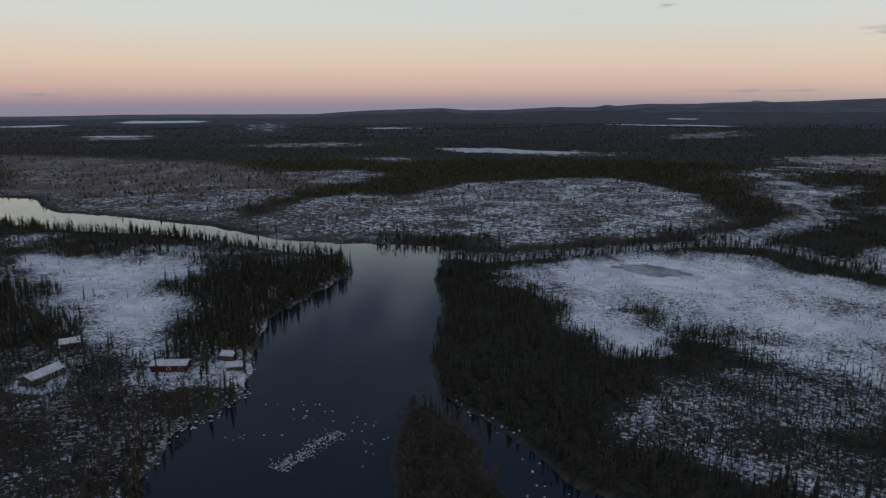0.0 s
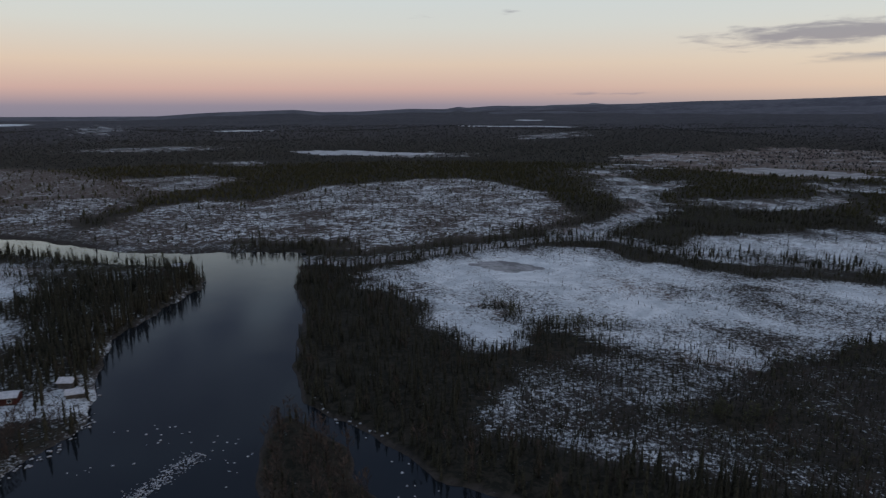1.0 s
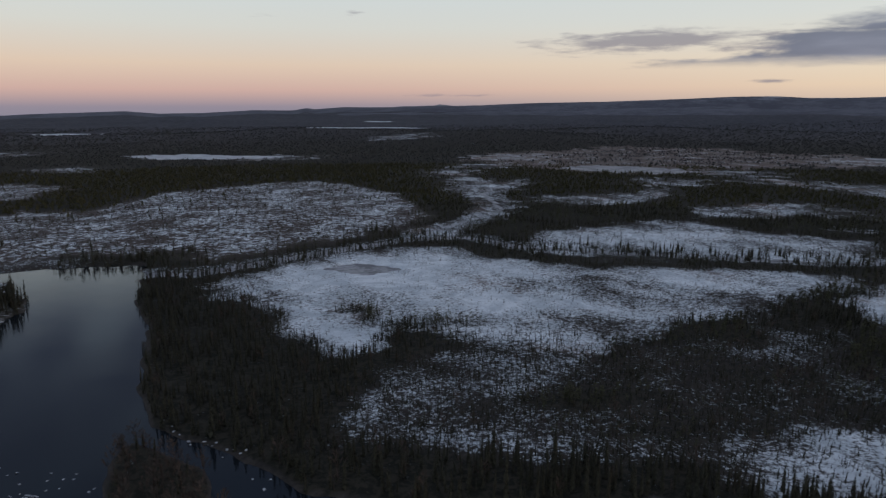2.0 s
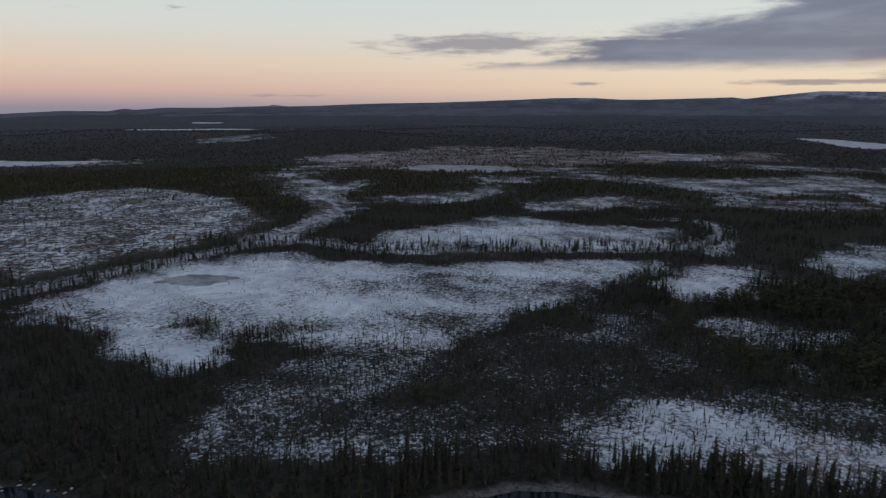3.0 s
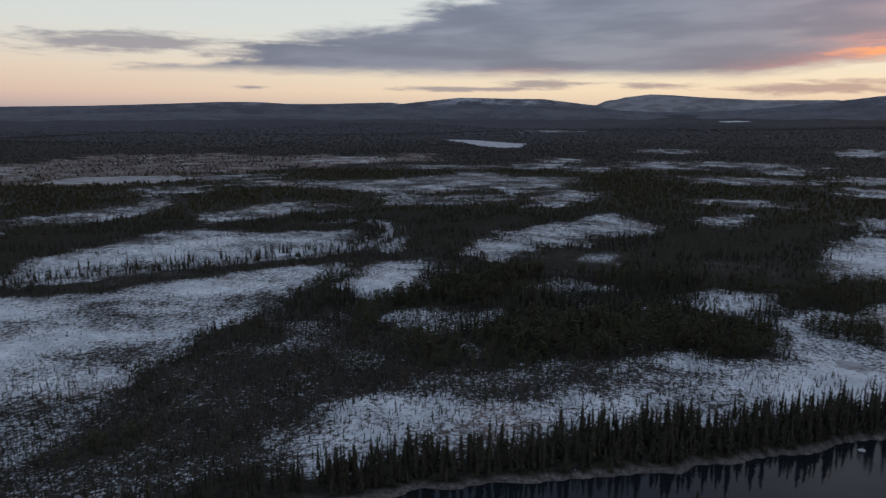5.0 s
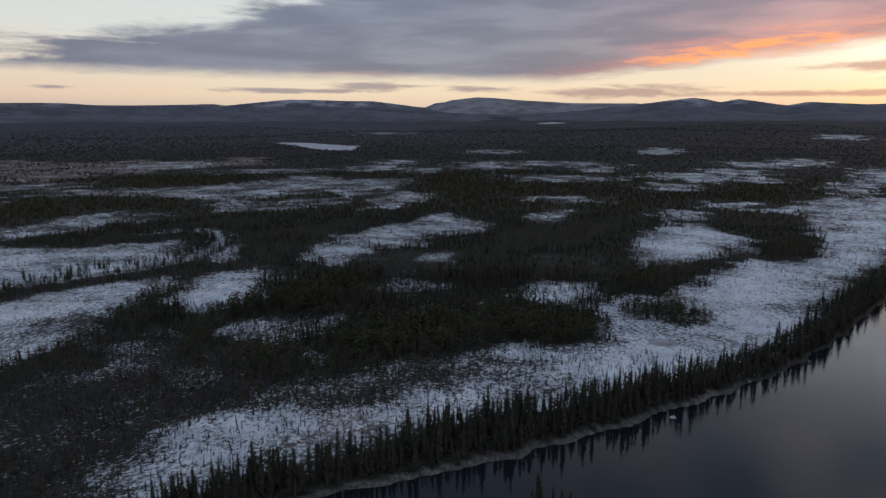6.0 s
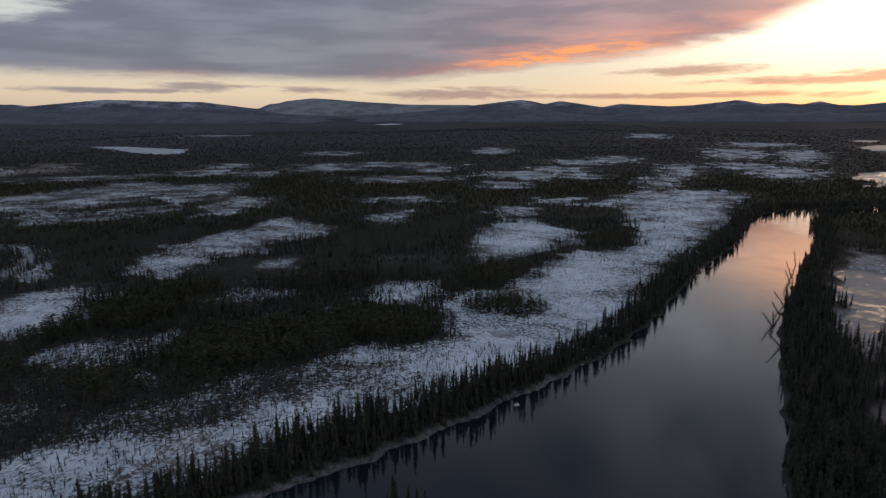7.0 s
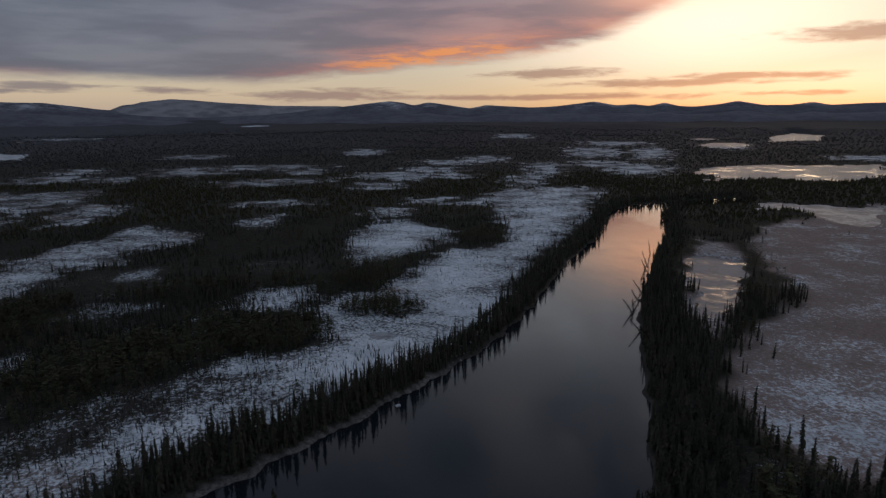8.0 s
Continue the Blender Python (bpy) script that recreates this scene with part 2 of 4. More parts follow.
# open snowy bogs and meadows
WEST_MEADOW = [(-223, 311), (-230, 344), (-206, 340), (-176, 346), (-137, 335), (-121, 315), (-135, 296), (-129, 272), (-114, 264), (-106, 252), (-106, 231), (-101, 216), (-103, 204), (-119, 209), (-137, 227), (-159, 251), (-190, 285)]
MAIN_MEADOW = [(20, 311), (53, 337), (96, 357), (128, 360), (151, 350), (158, 319), (179, 287), (208, 266), (258, 241), (284, 224), (298, 206), (276, 203), (236, 199), (206, 192), (190, 194), (173, 192), (149, 185), (135, 181), (116, 187), (101, 199), (95, 217), (82, 237), (73, 228), (66, 214), (51, 214), (46, 225), (43, 244), (41, 266), (42, 236), (42, 263), (37, 295)]
STREAM_MEADOW = [(205, 352), (241, 370), (277, 368), (330, 374), (352, 354), (354, 300), (394, 263), (361, 229), (330, 239), (288, 270), (252, 307), (216, 320), (202, 334)]
LONG_STRIP = [(408, 416), (426, 403), (466, 407), (510, 383), (473, 371), (437, 363), (399, 378), (381, 389)]
CREEK_STRIP = [(311, 531), (353, 521), (419, 509), (469, 531), (457, 507), (401, 478), (338, 481)]
FEN_STRIP = [(632, 506), (675, 454), (788, 385), (864, 371), (816, 274), (842, 217), (763, 214), (705, 290), (644, 328), (615, 350), (635, 428)]
BEND_STRIP = [(587, 192), (638, 200), (694, 195), (681, 153), (646, 158), (588, 168)]
BROAD_BOG = [(366, 163), (405, 153), (461, 152), (492, 130), (544, 114), (496, 64), (463, 77), (454, 102), (415, 101), (409, 130), (374, 127), (356, 135)]
GLADE_BOG = [(537, 47), (563, 30), (580, 12), (544, 8), (526, 28)]
ROUND_BOG = [(458, -36), (505, -56), (531, -82), (492, -106), (464, -113), (425, -87), (393, -56), (382, -35), (421, -36)]
EAST_MEADOW = [(671, -204), (723, -242), (728, -313), (694, -340), (587, -277), (502, -232), (445, -192), (397, -156), (366, -134), (312, -104), (274, -86), (259, -74), (243, -61), (230, -42), (216, -30), (202, -5), (188, 9), (183, 21), (176, 36), (167, 46), (159, 56), (154, 66), (163, 69), (168, 55), (173, 48), (183, 36), (203, 34), (223, 24), (232, 15), (230, -6), (238, -15), (252, -14), (274, -10), (288, -8), (300, -19), (313, -44), (325, -52), (348, -66), (374, -78), (401, -97), (397, -125), (432, -150), (509, -162)]
NEAR_STRIP = [(115, 98), (127, 96), (141, 97), (155, 90), (166, 78), (160, 69), (158, 62), (171, 50), (187, 40), (209, 35), (232, 14), (230, -6), (215, -14), (198, -2), (191, 11), (180, 26), (168, 41), (157, 49), (146, 57), (142, 62), (143, 74), (135, 82), (124, 86), (116, 90)]
NEAR_BEND = [(119, 100), (135, 105), (153, 99), (162, 87), (162, 74), (154, 64), (164, 51), (178, 41), (171, 39), (156, 54), (140, 60), (139, 74), (129, 83), (122, 95), (113, 97)]
SLOPE_GLADE = [(270, 183), (315, 189), (325, 178), (311, 157), (282, 149), (259, 165)]
NARROW_GLADE = [(306, 27), (323, 12), (320, -5), (307, 2), (303, 23)]
CREEK_FLAT = [(321, 735), (353, 674), (344, 609), (296, 567), (285, 515), (275, 483), (238, 457), (210, 447), (252, 503), (273, 555), (281, 633)]
STREAM_BEND = [(440, 269), (438, 250), (397, 223), (359, 205), (346, 205), (391, 229), (417, 252)]
MEADOWS = [STREAM_BEND, WEST_MEADOW, MAIN_MEADOW, STREAM_MEADOW, LONG_STRIP, CREEK_STRIP, FEN_STRIP, BEND_STRIP, BROAD_BOG, GLADE_BOG, ROUND_BOG, EAST_MEADOW, NEAR_STRIP, NEAR_BEND, SLOPE_GLADE, NARROW_GLADE, CREEK_FLAT]
# pale grass: the bog south of the river and the fen round the grey lake
GRASS_BOG = [(426, -339), (452, -403), (560, -640), (160, -230), (105, -135), (117, -118), (130, -117), (146, -118), (167, -126), (183, -137), (208, -161), (223, -184), (251, -224), (364, -281)]
GRASS_FEN = [(457, 1000), (573, 1090), (700, 1104), (860, 1180), (1000, 1120), (1082, 1020), (1055, 900), (1138, 822), (1062, 658), (1296, 675), (1042, 495), (977, 554), (801, 639), (702, 661), (646, 661), (526, 649), (458, 809), (450, 946)]
# dense groves within the thin woods
RIDGE_GROVE = [(85, 155), (108, 155), (131, 144), (127, 135), (110, 139), (92, 142)]
SLOPE_GROVE = [(223, 95), (245, 84), (267, 56), (278, 14), (273, -7), (245, -15), (234, 4), (224, 33), (211, 49), (204, 71)]
# ovals: x, y, half width across the line of sight, half depth along it
FAR_BOGS = [(1109, 164, 48, 77), (1166, 45, 99, 41), (903, 20, 69, 33), (1053, -19, 36, 33), (1615, -180, 41, 102), (956, -137, 57, 27), (909, -152, 23, 33), (816, -105, 28, 20), (1196, -287, 57, 42), (1283, -381, 45, 65), (1036, -218, 45, 32), (922, -222, 32, 25), (673, 14, 29, 14), (654, -140, 23, 13), (580, -81, 20, 11)]
SOUTH_BOGS = [(1101, 142, 56, 47), (938, -146, 48, 36), (1264, -376, 45, 70), (1001, -391, 27, 115), (839, -304, 23, 65), (1446, -689, 68, 224), (1830, -943, 105, 124), (1358, -784, 46, 210), (1080, -526, 51, 57), (953, -531, 51, 104), (675, 32, 17, 14), (590, -91, 13, 11), (1604, -170, 41, 78), (1024, 315, 45, 51), (983, 240, 34, 28), (635, -189, 23, 18), (1594, -1153, 53, 178), (1061, -1074, 77, 59)]
MID_BOGS = [(1016, 330, 32, 47), (1161, 324, 41, 45), (936, 456, 80, 21), (1018, 680, 83, 71), (2380, 706, 126, 124), (1550, 190, 79, 49), (2271, -780, 81, 100), (607, 340, 21, 19), (576, 277, 25, 17), (680, 637, 55, 23), (614, 253, 23, 13), (638, 533, 42, 19), (771, 287, 42, 28), (705, 236, 38, 23)]
NORTH_BOGS = [(-322, 1435, 137, 45), (-750, 2576, 102, 429), (-916, 1768, 93, 75), (178, 1164, 80, 29), (581, 1622, 88, 59), (-111, 1035, 35, 23), (-262, 389, 16, 13), (-149, 364, 14, 8), (352, 791, 37, 29), (552, 1005, 78, 61), (433, 864, 41, 18), (526, 585, 40, 26), (682, 443, 55, 20), (486, 354, 21, 11), (567, 291, 33, 12)]
GLADES = [(228, 111, 26, 18), (206, 87, 7, 11), (308, 86, 14, 14), (195, 153, 11, 10), (297, 79, 22, 10), (280, 40, 15, 6), (61, 181, 5, 4), (202, 159, 11, 9), (373, 79, 10, 20), (248, 95, 7, 12), (389, 139, 21, 16), (427, 137, 31, 23)]
ICE_FAR = [(-1652, 2546, 130, 66), (-1320, 2982, 191, 72), (-930, 1797, 93, 36), (-226, 2543, 127, 60), (799, 2746, 276, 60), (1055, 3264, 80, 43), (3767, 171, 78, 47)]
GLINT_POOLS = [(1653, -1186, 65, 153), (2058, -1388, 42, 116)]
ICE_PONDS = [(246, -31, 5, 4), (310, 148, 8, 6)]
YARDS = [(-66, 340, 7, 16), (-80, 177, 9, 6), (-89, 183, 12, 9), (-120, 177, 10, 9), (-70, 186, 13, 12)]
KNOLLS = [(-122, 290, 15, 14), (-158, 269, 11, 7), (71, 255, 12, 13), (285, -39, 19, 19), (367, -49, 22, 19), (447, -129, 22, 32), (90, 226, 24, 11), (493, -405, 27, 31)]
# skyline: azimuth in degrees, height in degrees
SKY_NORTH = [(-34.6, -0.58), (-30.0, -0.57), (-26.6, -0.52), (-19.2, -0.56), (-12.1, -0.55), (-8.4, -0.28), (-4.6, -0.15), (-1.7, -0.06), (0.6, -0.25), (3.9, -0.21), (7.7, 0.01), (10.9, -0.04), (12.0, 0.15), (12.6, 0.04), (15.1, 0.19)]
SKY_MID = [(18.5, 0.19), (21.5, 0.27), (26.5, 0.36), (30.2, 0.54), (33.0, 0.59), (37.7, 0.67), (40.6, 0.76), (43.9, 0.89), (46.2, 0.97), (49.4, 0.95), (51.6, 0.81), (55.9, 0.82), (60.0, 0.92), (60.8, 0.8), (63.9, 1.12), (65.7, 1.31), (68.0, 1.27), (70.7, 1.23), (72.6, 1.23), (74.5, 1.0), (76.4, 0.72), (78.7, 0.53), (83.9, 0.33)]
SKY_SOUTH = [(90.0, 0.54), (91.3, 0.62), (94.0, 0.79), (96.2, 1.04), (98.5, 1.31), (99.6, 1.17), (100.5, 0.93), (101.8, 1.2), (103.7, 0.91), (105.2, 0.67), (106.6, 0.94), (108.5, 0.83), (110.3, 0.72), (112.2, 0.8), (114.5, 1.05), (115.4, 1.18), (117.2, 0.84), (118.5, 0.92), (119.8, 0.77), (120.9, 1.02), (122.0, 0.75), (123.2, 0.69), (124.9, 0.84), (126.3, 1.08), (128.1, 0.72), (130.0, 0.69), (131.4, 0.88), (132.5, 0.66), (135.9, 0.8)]
SKY_FAR = [(76.8, 0.61), (77.8, 1.02), (78.6, 1.11), (79.2, 1.28), (81.2, 1.5), (82.8, 1.42), (85.4, 1.2), (88.9, 0.98), (94.3, 0.91), (96.2, 0.63)]
SKY_PALE = [(12.2, -0.09), (14.4, 0.17), (17.4, 0.12), (19.9, 0.29), (22.7, 0.36), (22.9, 0.45), (25.4, 0.22), (25.6, 0.18)]
SKYLINE = [(-60, -0.3)] + SKY_NORTH + SKY_MID + SKY_SOUTH + [(150, 0.6), (180, 0.4)]


# ---- fields over the plan ----
def wobble(x, y, s, seed):
    """Smooth wavy value, about -1 to 1, with features of s metres."""
    rng = np.random.RandomState(seed)
    v = np.zeros_like(x)
    for k in range(7):
        a, p, f = rng.uniform(0, 6.283), rng.uniform(0, 6.283), rng.uniform(0.6, 1.7) * 6.283 / s
        v = v + np.sin((x * np.cos(a) + y * np.sin(a)) * f + p + 1.3 * np.sin((x * np.sin(a) - y * np.cos(a)) * f * 0.6 + 2 * p))
    return v / 4.2


def inside(poly, x, y):
    """Signed distance to a polygon's edge, positive inside."""
    best = np.full(x.shape, 1e12)
    odd = np.zeros(x.shape, bool)
    for (ax, ay), (bx, by) in zip(poly, poly[1:] + poly[:1]):
        ex, ey = bx - ax, by - ay
        k = np.clip(((x - ax) * ex + (y - ay) * ey) / (ex * ex + ey * ey + 1e-9), 0, 1)
        best = np.minimum(best, (x - ax - k * ex) ** 2 + (y - ay - k * ey) ** 2)
        if ey:
            odd ^= ((ay > y) != (by > y)) & (x < ex * (y - ay) / ey + ax)
    return np.where(odd, 1, -1) * np.sqrt(best)


def along(line, x, y):
    """Distance to a polyline."""
    best = np.full(x.shape, 1e12)
    for (ax, ay), (bx, by) in zip(line, line[1:]):
        ex, ey = bx - ax, by - ay
        k = np.clip(((x - ax) * ex + (y - ay) * ey) / (ex * ex + ey * ey), 0, 1)
        best = np.minimum(best, (x - ax - k * ex) ** 2 + (y - ay - k * ey) ** 2)
    return np.sqrt(best)


def oval(p, x, y):
    """About the signed distance to an oval that lies across the line of sight, positive inside."""
    cx, cy, w, d = p
    r = math.hypot(cx, cy)
    ux, uy = cx / r, cy / r
    u, v = (x - cx) * uy - (y - cy) * ux, (x - cx) * ux + (y - cy) * uy
    return (1 - np.sqrt((u / w) ** 2 + (v / d) ** 2)) * min(w, d)


def smooth(v, lo, hi):
    k = np.clip((v - lo) / (hi - lo), 0, 1)
    return k * k * (3 - 2 * k)


def far_rise(r, az):
    """The land climbs gently towards the fells, always a little under the skyline."""
    sk = np.array(SKYLINE)
    top = np.tan(np.radians(np.interp(az, sk[:, 0], sk[:, 1]) - 0.35)) * r + 80
    return np.minimum(80 * np.clip((r - 2600) / 2000, 0, None) ** 1.5, np.maximum(top, 0))


AZ = np.concatenate([np.arange(-44, 150, 0.32), np.arange(150, 315, 3.0)])
RR = np.geomspace(34, 4860, 350)
R2, A2 = np.meshgrid(RR, np.radians(AZ), indexing="ij")
GX, GY = R2 * np.sin(A2), R2 * np.cos(A2)
SOFT = np.clip(R2 / 300, 0.35, 4)
WX, WY = GX + wobble(GX, GY, 34, 1) * 4.0 * SOFT, GY + wobble(GX, GY, 34, 2) * 4.0 * SOFT
RX, RY = GX + wobble(GX, GY, 21, 3) * 1.7, GY + wobble(GX, GY, 21, 4) * 1.7

def region(polys, x, y):
    """Signed distance into the nearest of several polygons."""
    return np.maximum.reduce([inside(p, x, y) for p in polys])


islets = region([ISLET, ISLET_EAST], RX, RY)
river = np.minimum(inside(RIVER, RX, RY), -islets)
stream = np.maximum(2.9 + 1.9 * smooth(GX, 260, 170) - along(STREAM, RX, RY), 2.0 - along(SIDE_STREAM, RX, RY))
pool = np.maximum(inside(OXBOW_POOL, WX, WY) + 2, np.maximum(region([GLINT_LAKE, GLINT_LAKE_SMALL], WX, WY), np.maximum.reduce([oval(p, WX, WY) for p in GLINT_POOLS])))
ice = np.maximum.reduce([inside(p, WX, WY) for p in (POND, GREY_LAKE, CREEK_BED)] + [oval(p, GX, GY) for p in ICE_PONDS])
white_ice = region([FAR_LAKE, NORTH_LAKE], WX, WY)
wet = np.maximum.reduce([river, stream, pool, ice, white_ice])
AZ2 = np.degrees(A2)
by_stream = along(STREAM, RX, RY)
LUMP = 0.5 * wobble(GX, GY, 50, 51) + 0.35 * wobble(GX, GY, 20, 52) + 0.25 * wobble(GX, GY, 9, 54)


def opening(k):
    """Signed distance into the nearest bog or meadow, ragged at the edges; k: the plan drawn nearer by that factor."""
    x, y = WX * k, WY * k
    v = region(MEADOWS, x, y) + 4.5 * SOFT * (LUMP - 0.1)
    for p in FAR_BOGS + SOUTH_BOGS + MID_BOGS + NORTH_BOGS:
        v = np.maximum(v, oval(p, x, y) + min(p[2], p[3]) * (0.9 * LUMP - 0.2))
    return np.maximum(v, 9 - along(SIDE_STREAM, x, y))


def hidden_foot(dist, k=1.05):
    """Groves reach a little less far than their tops show."""
    return np.minimum(dist(WX, WY), dist(WX * k, WY * k))


# the woods' tops hide the near side of each opening, so it reaches a little nearer than it shows
meadow = np.maximum(opening(1.0), np.minimum(opening(1.045), -river - 12))
knoll = hidden_foot(lambda x, y: np.maximum.reduce([oval(p, x, y) for p in KNOLLS]))
grove = hidden_foot(lambda x, y: region([RIDGE_GROVE, SLOPE_GROVE], x, y))
meadow = np.minimum(meadow, -knoll)
yard = np.maximum.reduce([oval(p, WX, WY) for p in YARDS])
tussock = np.maximum(oval((185, 228, 48, 20), WX, WY), oval((140, 200, 22, 10), WX, WY))
heath = region(HEATHS, WX, WY) + 6 * LUMP
fen = inside(GRASS_FEN, WX, WY) + 26 * wobble(WX, WY, 90, 53) + 22 * wobble(WX, WY, 40, 55) - 12
grass = np.maximum(region([GRASS_BOG, OXBOW], WX, WY), fen)
glade = np.maximum.reduce([oval(p, WX, WY) + 0.6 * min(p[2], p[3]) * LUMP for p in GLADES])
thin_wood = np.maximum(region(THIN_WOODS, WX, WY), np.minimum(region(THIN_WOODS, WX * 1.07, WY * 1.07), -river - 15))
sparse = np.maximum(np.minimum(thin_wood + 4 * LUMP, -grove), glade)
ice_far = np.maximum.reduce([oval(p, WX, WY) for p in ICE_FAR])
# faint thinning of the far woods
mosaic = wobble(GX, GY, 120, 14) + 0.8 * wobble(GX, GY, 60, 15) + 0.5 * wobble(GX, GY, 26, 16)
band = wobble(GX, GY, 260, 11) + 0.6 * wobble(GX, GY, 110, 12) + 0.35 * wobble(GX, GY, 45, 13)
far_glade = smooth(band, 1.0, 1.6) * smooth(R2, 1500, 2200)

# land height: knolls and ripples on the flat, banks down to the water, the far rise
GZ = 0.5 + 0.35 * wobble(GX, GY, 60, 21) + 0.12 * wobble(GX, GY, 9, 22) + 3.0 * smooth(heath, 0, 120) + far_rise(R2, AZ2) + np.clip(R2 / 900, 0, 3) * (0.6 + wobble(GX, GY, 500, 23)) * smooth(-wet, 0, 60)
GZ = np.where(wet > -6, GZ * smooth(-wet, 0.3, 6), GZ)
HILLS = [(28, 1750, 9, 260, 26), (12, 2100, 10, 300, 22), (40, 2350, 9, 250, 20), (98, 2500, 16, 350, 26), (-18, 2350, 7, 240, 14), (75, 2400, 12, 260, 18),
         (60, 3050, 9, 300, 30), (84, 3150, 7, 250, 30), (103, 3050, 9, 280, 36), (117, 3250, 7, 260, 28), (130, 3000, 8, 250, 24), (50, 3350, 8, 300, 34), (34, 3300, 8, 300, 24), (4, 3400, 7, 250, 14)]
for ha, hr, wa, wr, hz in HILLS:
    GZ = GZ + hz * np.exp(-((AZ2 - ha) / wa) ** 2 - ((R2 - hr) / wr) ** 2) * smooth(-wet, 0, 80)
GZ = GZ + (-1.9 - GZ) * smooth(wet, -1.0, 2.0)

ice_m = smooth(ice_far, -20, 20)
open_ = np.maximum.reduce([smooth(meadow, -4 * SOFT, 3 * SOFT), ice_m, far_glade * 0.7])
fringe = np.maximum.reduce([smooth(meadow, -15 * SOFT, 3 * SOFT), ice_m])
heath_m, grass_m, fen_m = smooth(heath, -10, 12), smooth(grass, -4, 5), smooth(fen, -30, 10)
brown = smooth(inside(BROWN_HEATH, WX, WY), -40, 30) * smooth(-wet, 5, 30)
mottle = 0.5 + 0.5 * wobble(GX, GY, 30, 31)
thin = smooth(wobble(GX, GY, 75, 76) + 0.5 * wobble(GX, GY, 30, 77), 0.2, 0.9) * smooth(AZ2, 10, 24) * smooth(R2, 460, 360) * smooth(-river, 16, 26) * smooth(-grove, -2, 6)
sparse_m = np.maximum(smooth(sparse, -7, 7) * np.where(GX < -40, 0.8, 1.0), 0.7 * thin)

far_shore_y = np.interp(GX, [p[0] for p in FAR_BANK], [p[1] for p in FAR_BANK])
bare_shore = smooth(GY - far_shore_y, 60, 40) * (GY > far_shore_y - 6) * smooth(GX, -40, -60) * (GX > -700)

# how much snow lies, by kind of ground
on_meadow = 0.55 - 0.12 * smooth(R2, 300, 520) * (1 - 0.75 * smooth(AZ2, 88, 98)) + 0.13 * wobble(GX, GY, 60, 35) + 0.08 * wobble(GX, GY, 24, 39)
on_meadow = on_meadow + (0.11 + 0.07 * smooth(GX, 170, 110)) * smooth(meadow, 0, 25) * smooth(R2, 800, 400) - 0.15 * smooth(tussock, -12, 8)
on_meadow = on_meadow + (0.02 - 0.07 * smooth(AZ2, 76, 66)) * smooth(R2, 270, 215) * smooth(AZ2, 40, 50)
on_heath = 0.385 + 0.12 * wobble(GX, GY, 70, 34) + 0.06 * smooth(GX, -150, 100)
on_grass = 0.34 - 0.03 * fen_m + 0.15 * wobble(GX, GY, 80, 38) + 0.09 * wobble(GX, GY, 24, 40) + 0.14 * smooth(R2, 280, 160)
hill_m = smooth(inside(MOTTLED_HILL, WX, WY), -8, 8) * smooth(AZ2, 30, 40)
on_sparse = 0.40 - 0.14 * hill_m + 0.12 * wobble(GX, GY, 45, 36) + 0.06 * smooth(glade, -3, 5)
snow_amt = np.maximum.reduce([
    np.maximum(open_, 0.9 * smooth(meadow, (-13 + 7 * smooth(R2, 300, 400)) * SOFT, -2 * SOFT)) * on_meadow,
    brown * (0.28 + 0.12 * wobble(GX, GY, 120, 62)), heath_m * on_heath, grass_m * on_grass, sparse_m * on_sparse, smooth(yard, -2, 3) * 0.6, 0.34 * bare_shore * smooth(-river, 1, 5), 0.40 * smooth(by_stream, 16, 9), 0.42 * smooth(inside(OXBOW, WX, WY), -4, 4),
    (GX < -35) * (R2 < 430) * (0.33 + 0.12 * wobble(GX, GY, 34, 85)), smooth(knoll, -3, 1) * 0.40 * (R2 < 340), ice_m * 0.95,
    0.16 * smooth(band, 0.5, 1.1) + 0.16 * smooth(mosaic, 0.2, 1.0) * smooth(R2, 500, 1200) + 0.10 * smooth(R2, 500, 200)])
snow_amt = np.clip(snow_amt, 0, 1)
GRASSY = np.clip(grass_m * (1 - 0.5 * fen_m) + 0.35 * brown + 0.2 * heath_m + 0.6 * open_ * smooth(wobble(GX, GY, 90, 33), 0.3, 0.9), 0, 1)
near_bank = smooth(GX, 60, 90) * smooth(GY, -60, -40) * (GX > 0) * (R2 < 330)
shore = smooth(-river, 1.7 + 0.7 * near_bank, 0.3 + 0.8 * near_bank) * smooth(river, 1.5, 0) * (R2 < 700) * (0.12 + 0.88 * near_bank) * (0.55 + 0.45 * mottle)

# how densely trees stand
in_fen = smooth(wobble(GX, GY, 130, 83) + 0.5 * wobble(GX, GY, 50, 84), -0.45, 0.2)
trees = (1 - open_) * (1 - 0.55 * fringe) * (1 - 0.97 * heath_m) * (1 - 0.9 * brown) * (1 - 0.997 * grass_m * (1 - fen_m * in_fen))
trees = trees * (1 - sparse_m * np.clip(0.74 - 0.22 * hill_m - 0.5 * wobble(GX, GY, 55, 37), 0, 0.93))
trees = np.maximum(trees, np.maximum(smooth(knoll, -1, 1), smooth(grove, -2, 2))) * smooth(-wet, 0.3, 1.4) * smooth(-river, 0.5 + 1.1 * near_bank, 1.2 + 1.3 * near_bank)
rim = np.maximum(smooth(-river, 15, 9) * (1 - 0.5 * smooth(AZ2, 62, 52) * (GX > 40) * (R2 < 200)), 0.85 * smooth(by_stream, 13, 9)) * smooth(-wet, 0.3, 1.2)
rim = rim * smooth(-river, 0.5 + 1.1 * near_bank, 1.2 + 1.3 * near_bank)
rim = rim * (1 - 0.75 * heath_m) * (1 - 0.9 * bare_shore)
trees = trees * (1 - 0.9 * bare_shore)
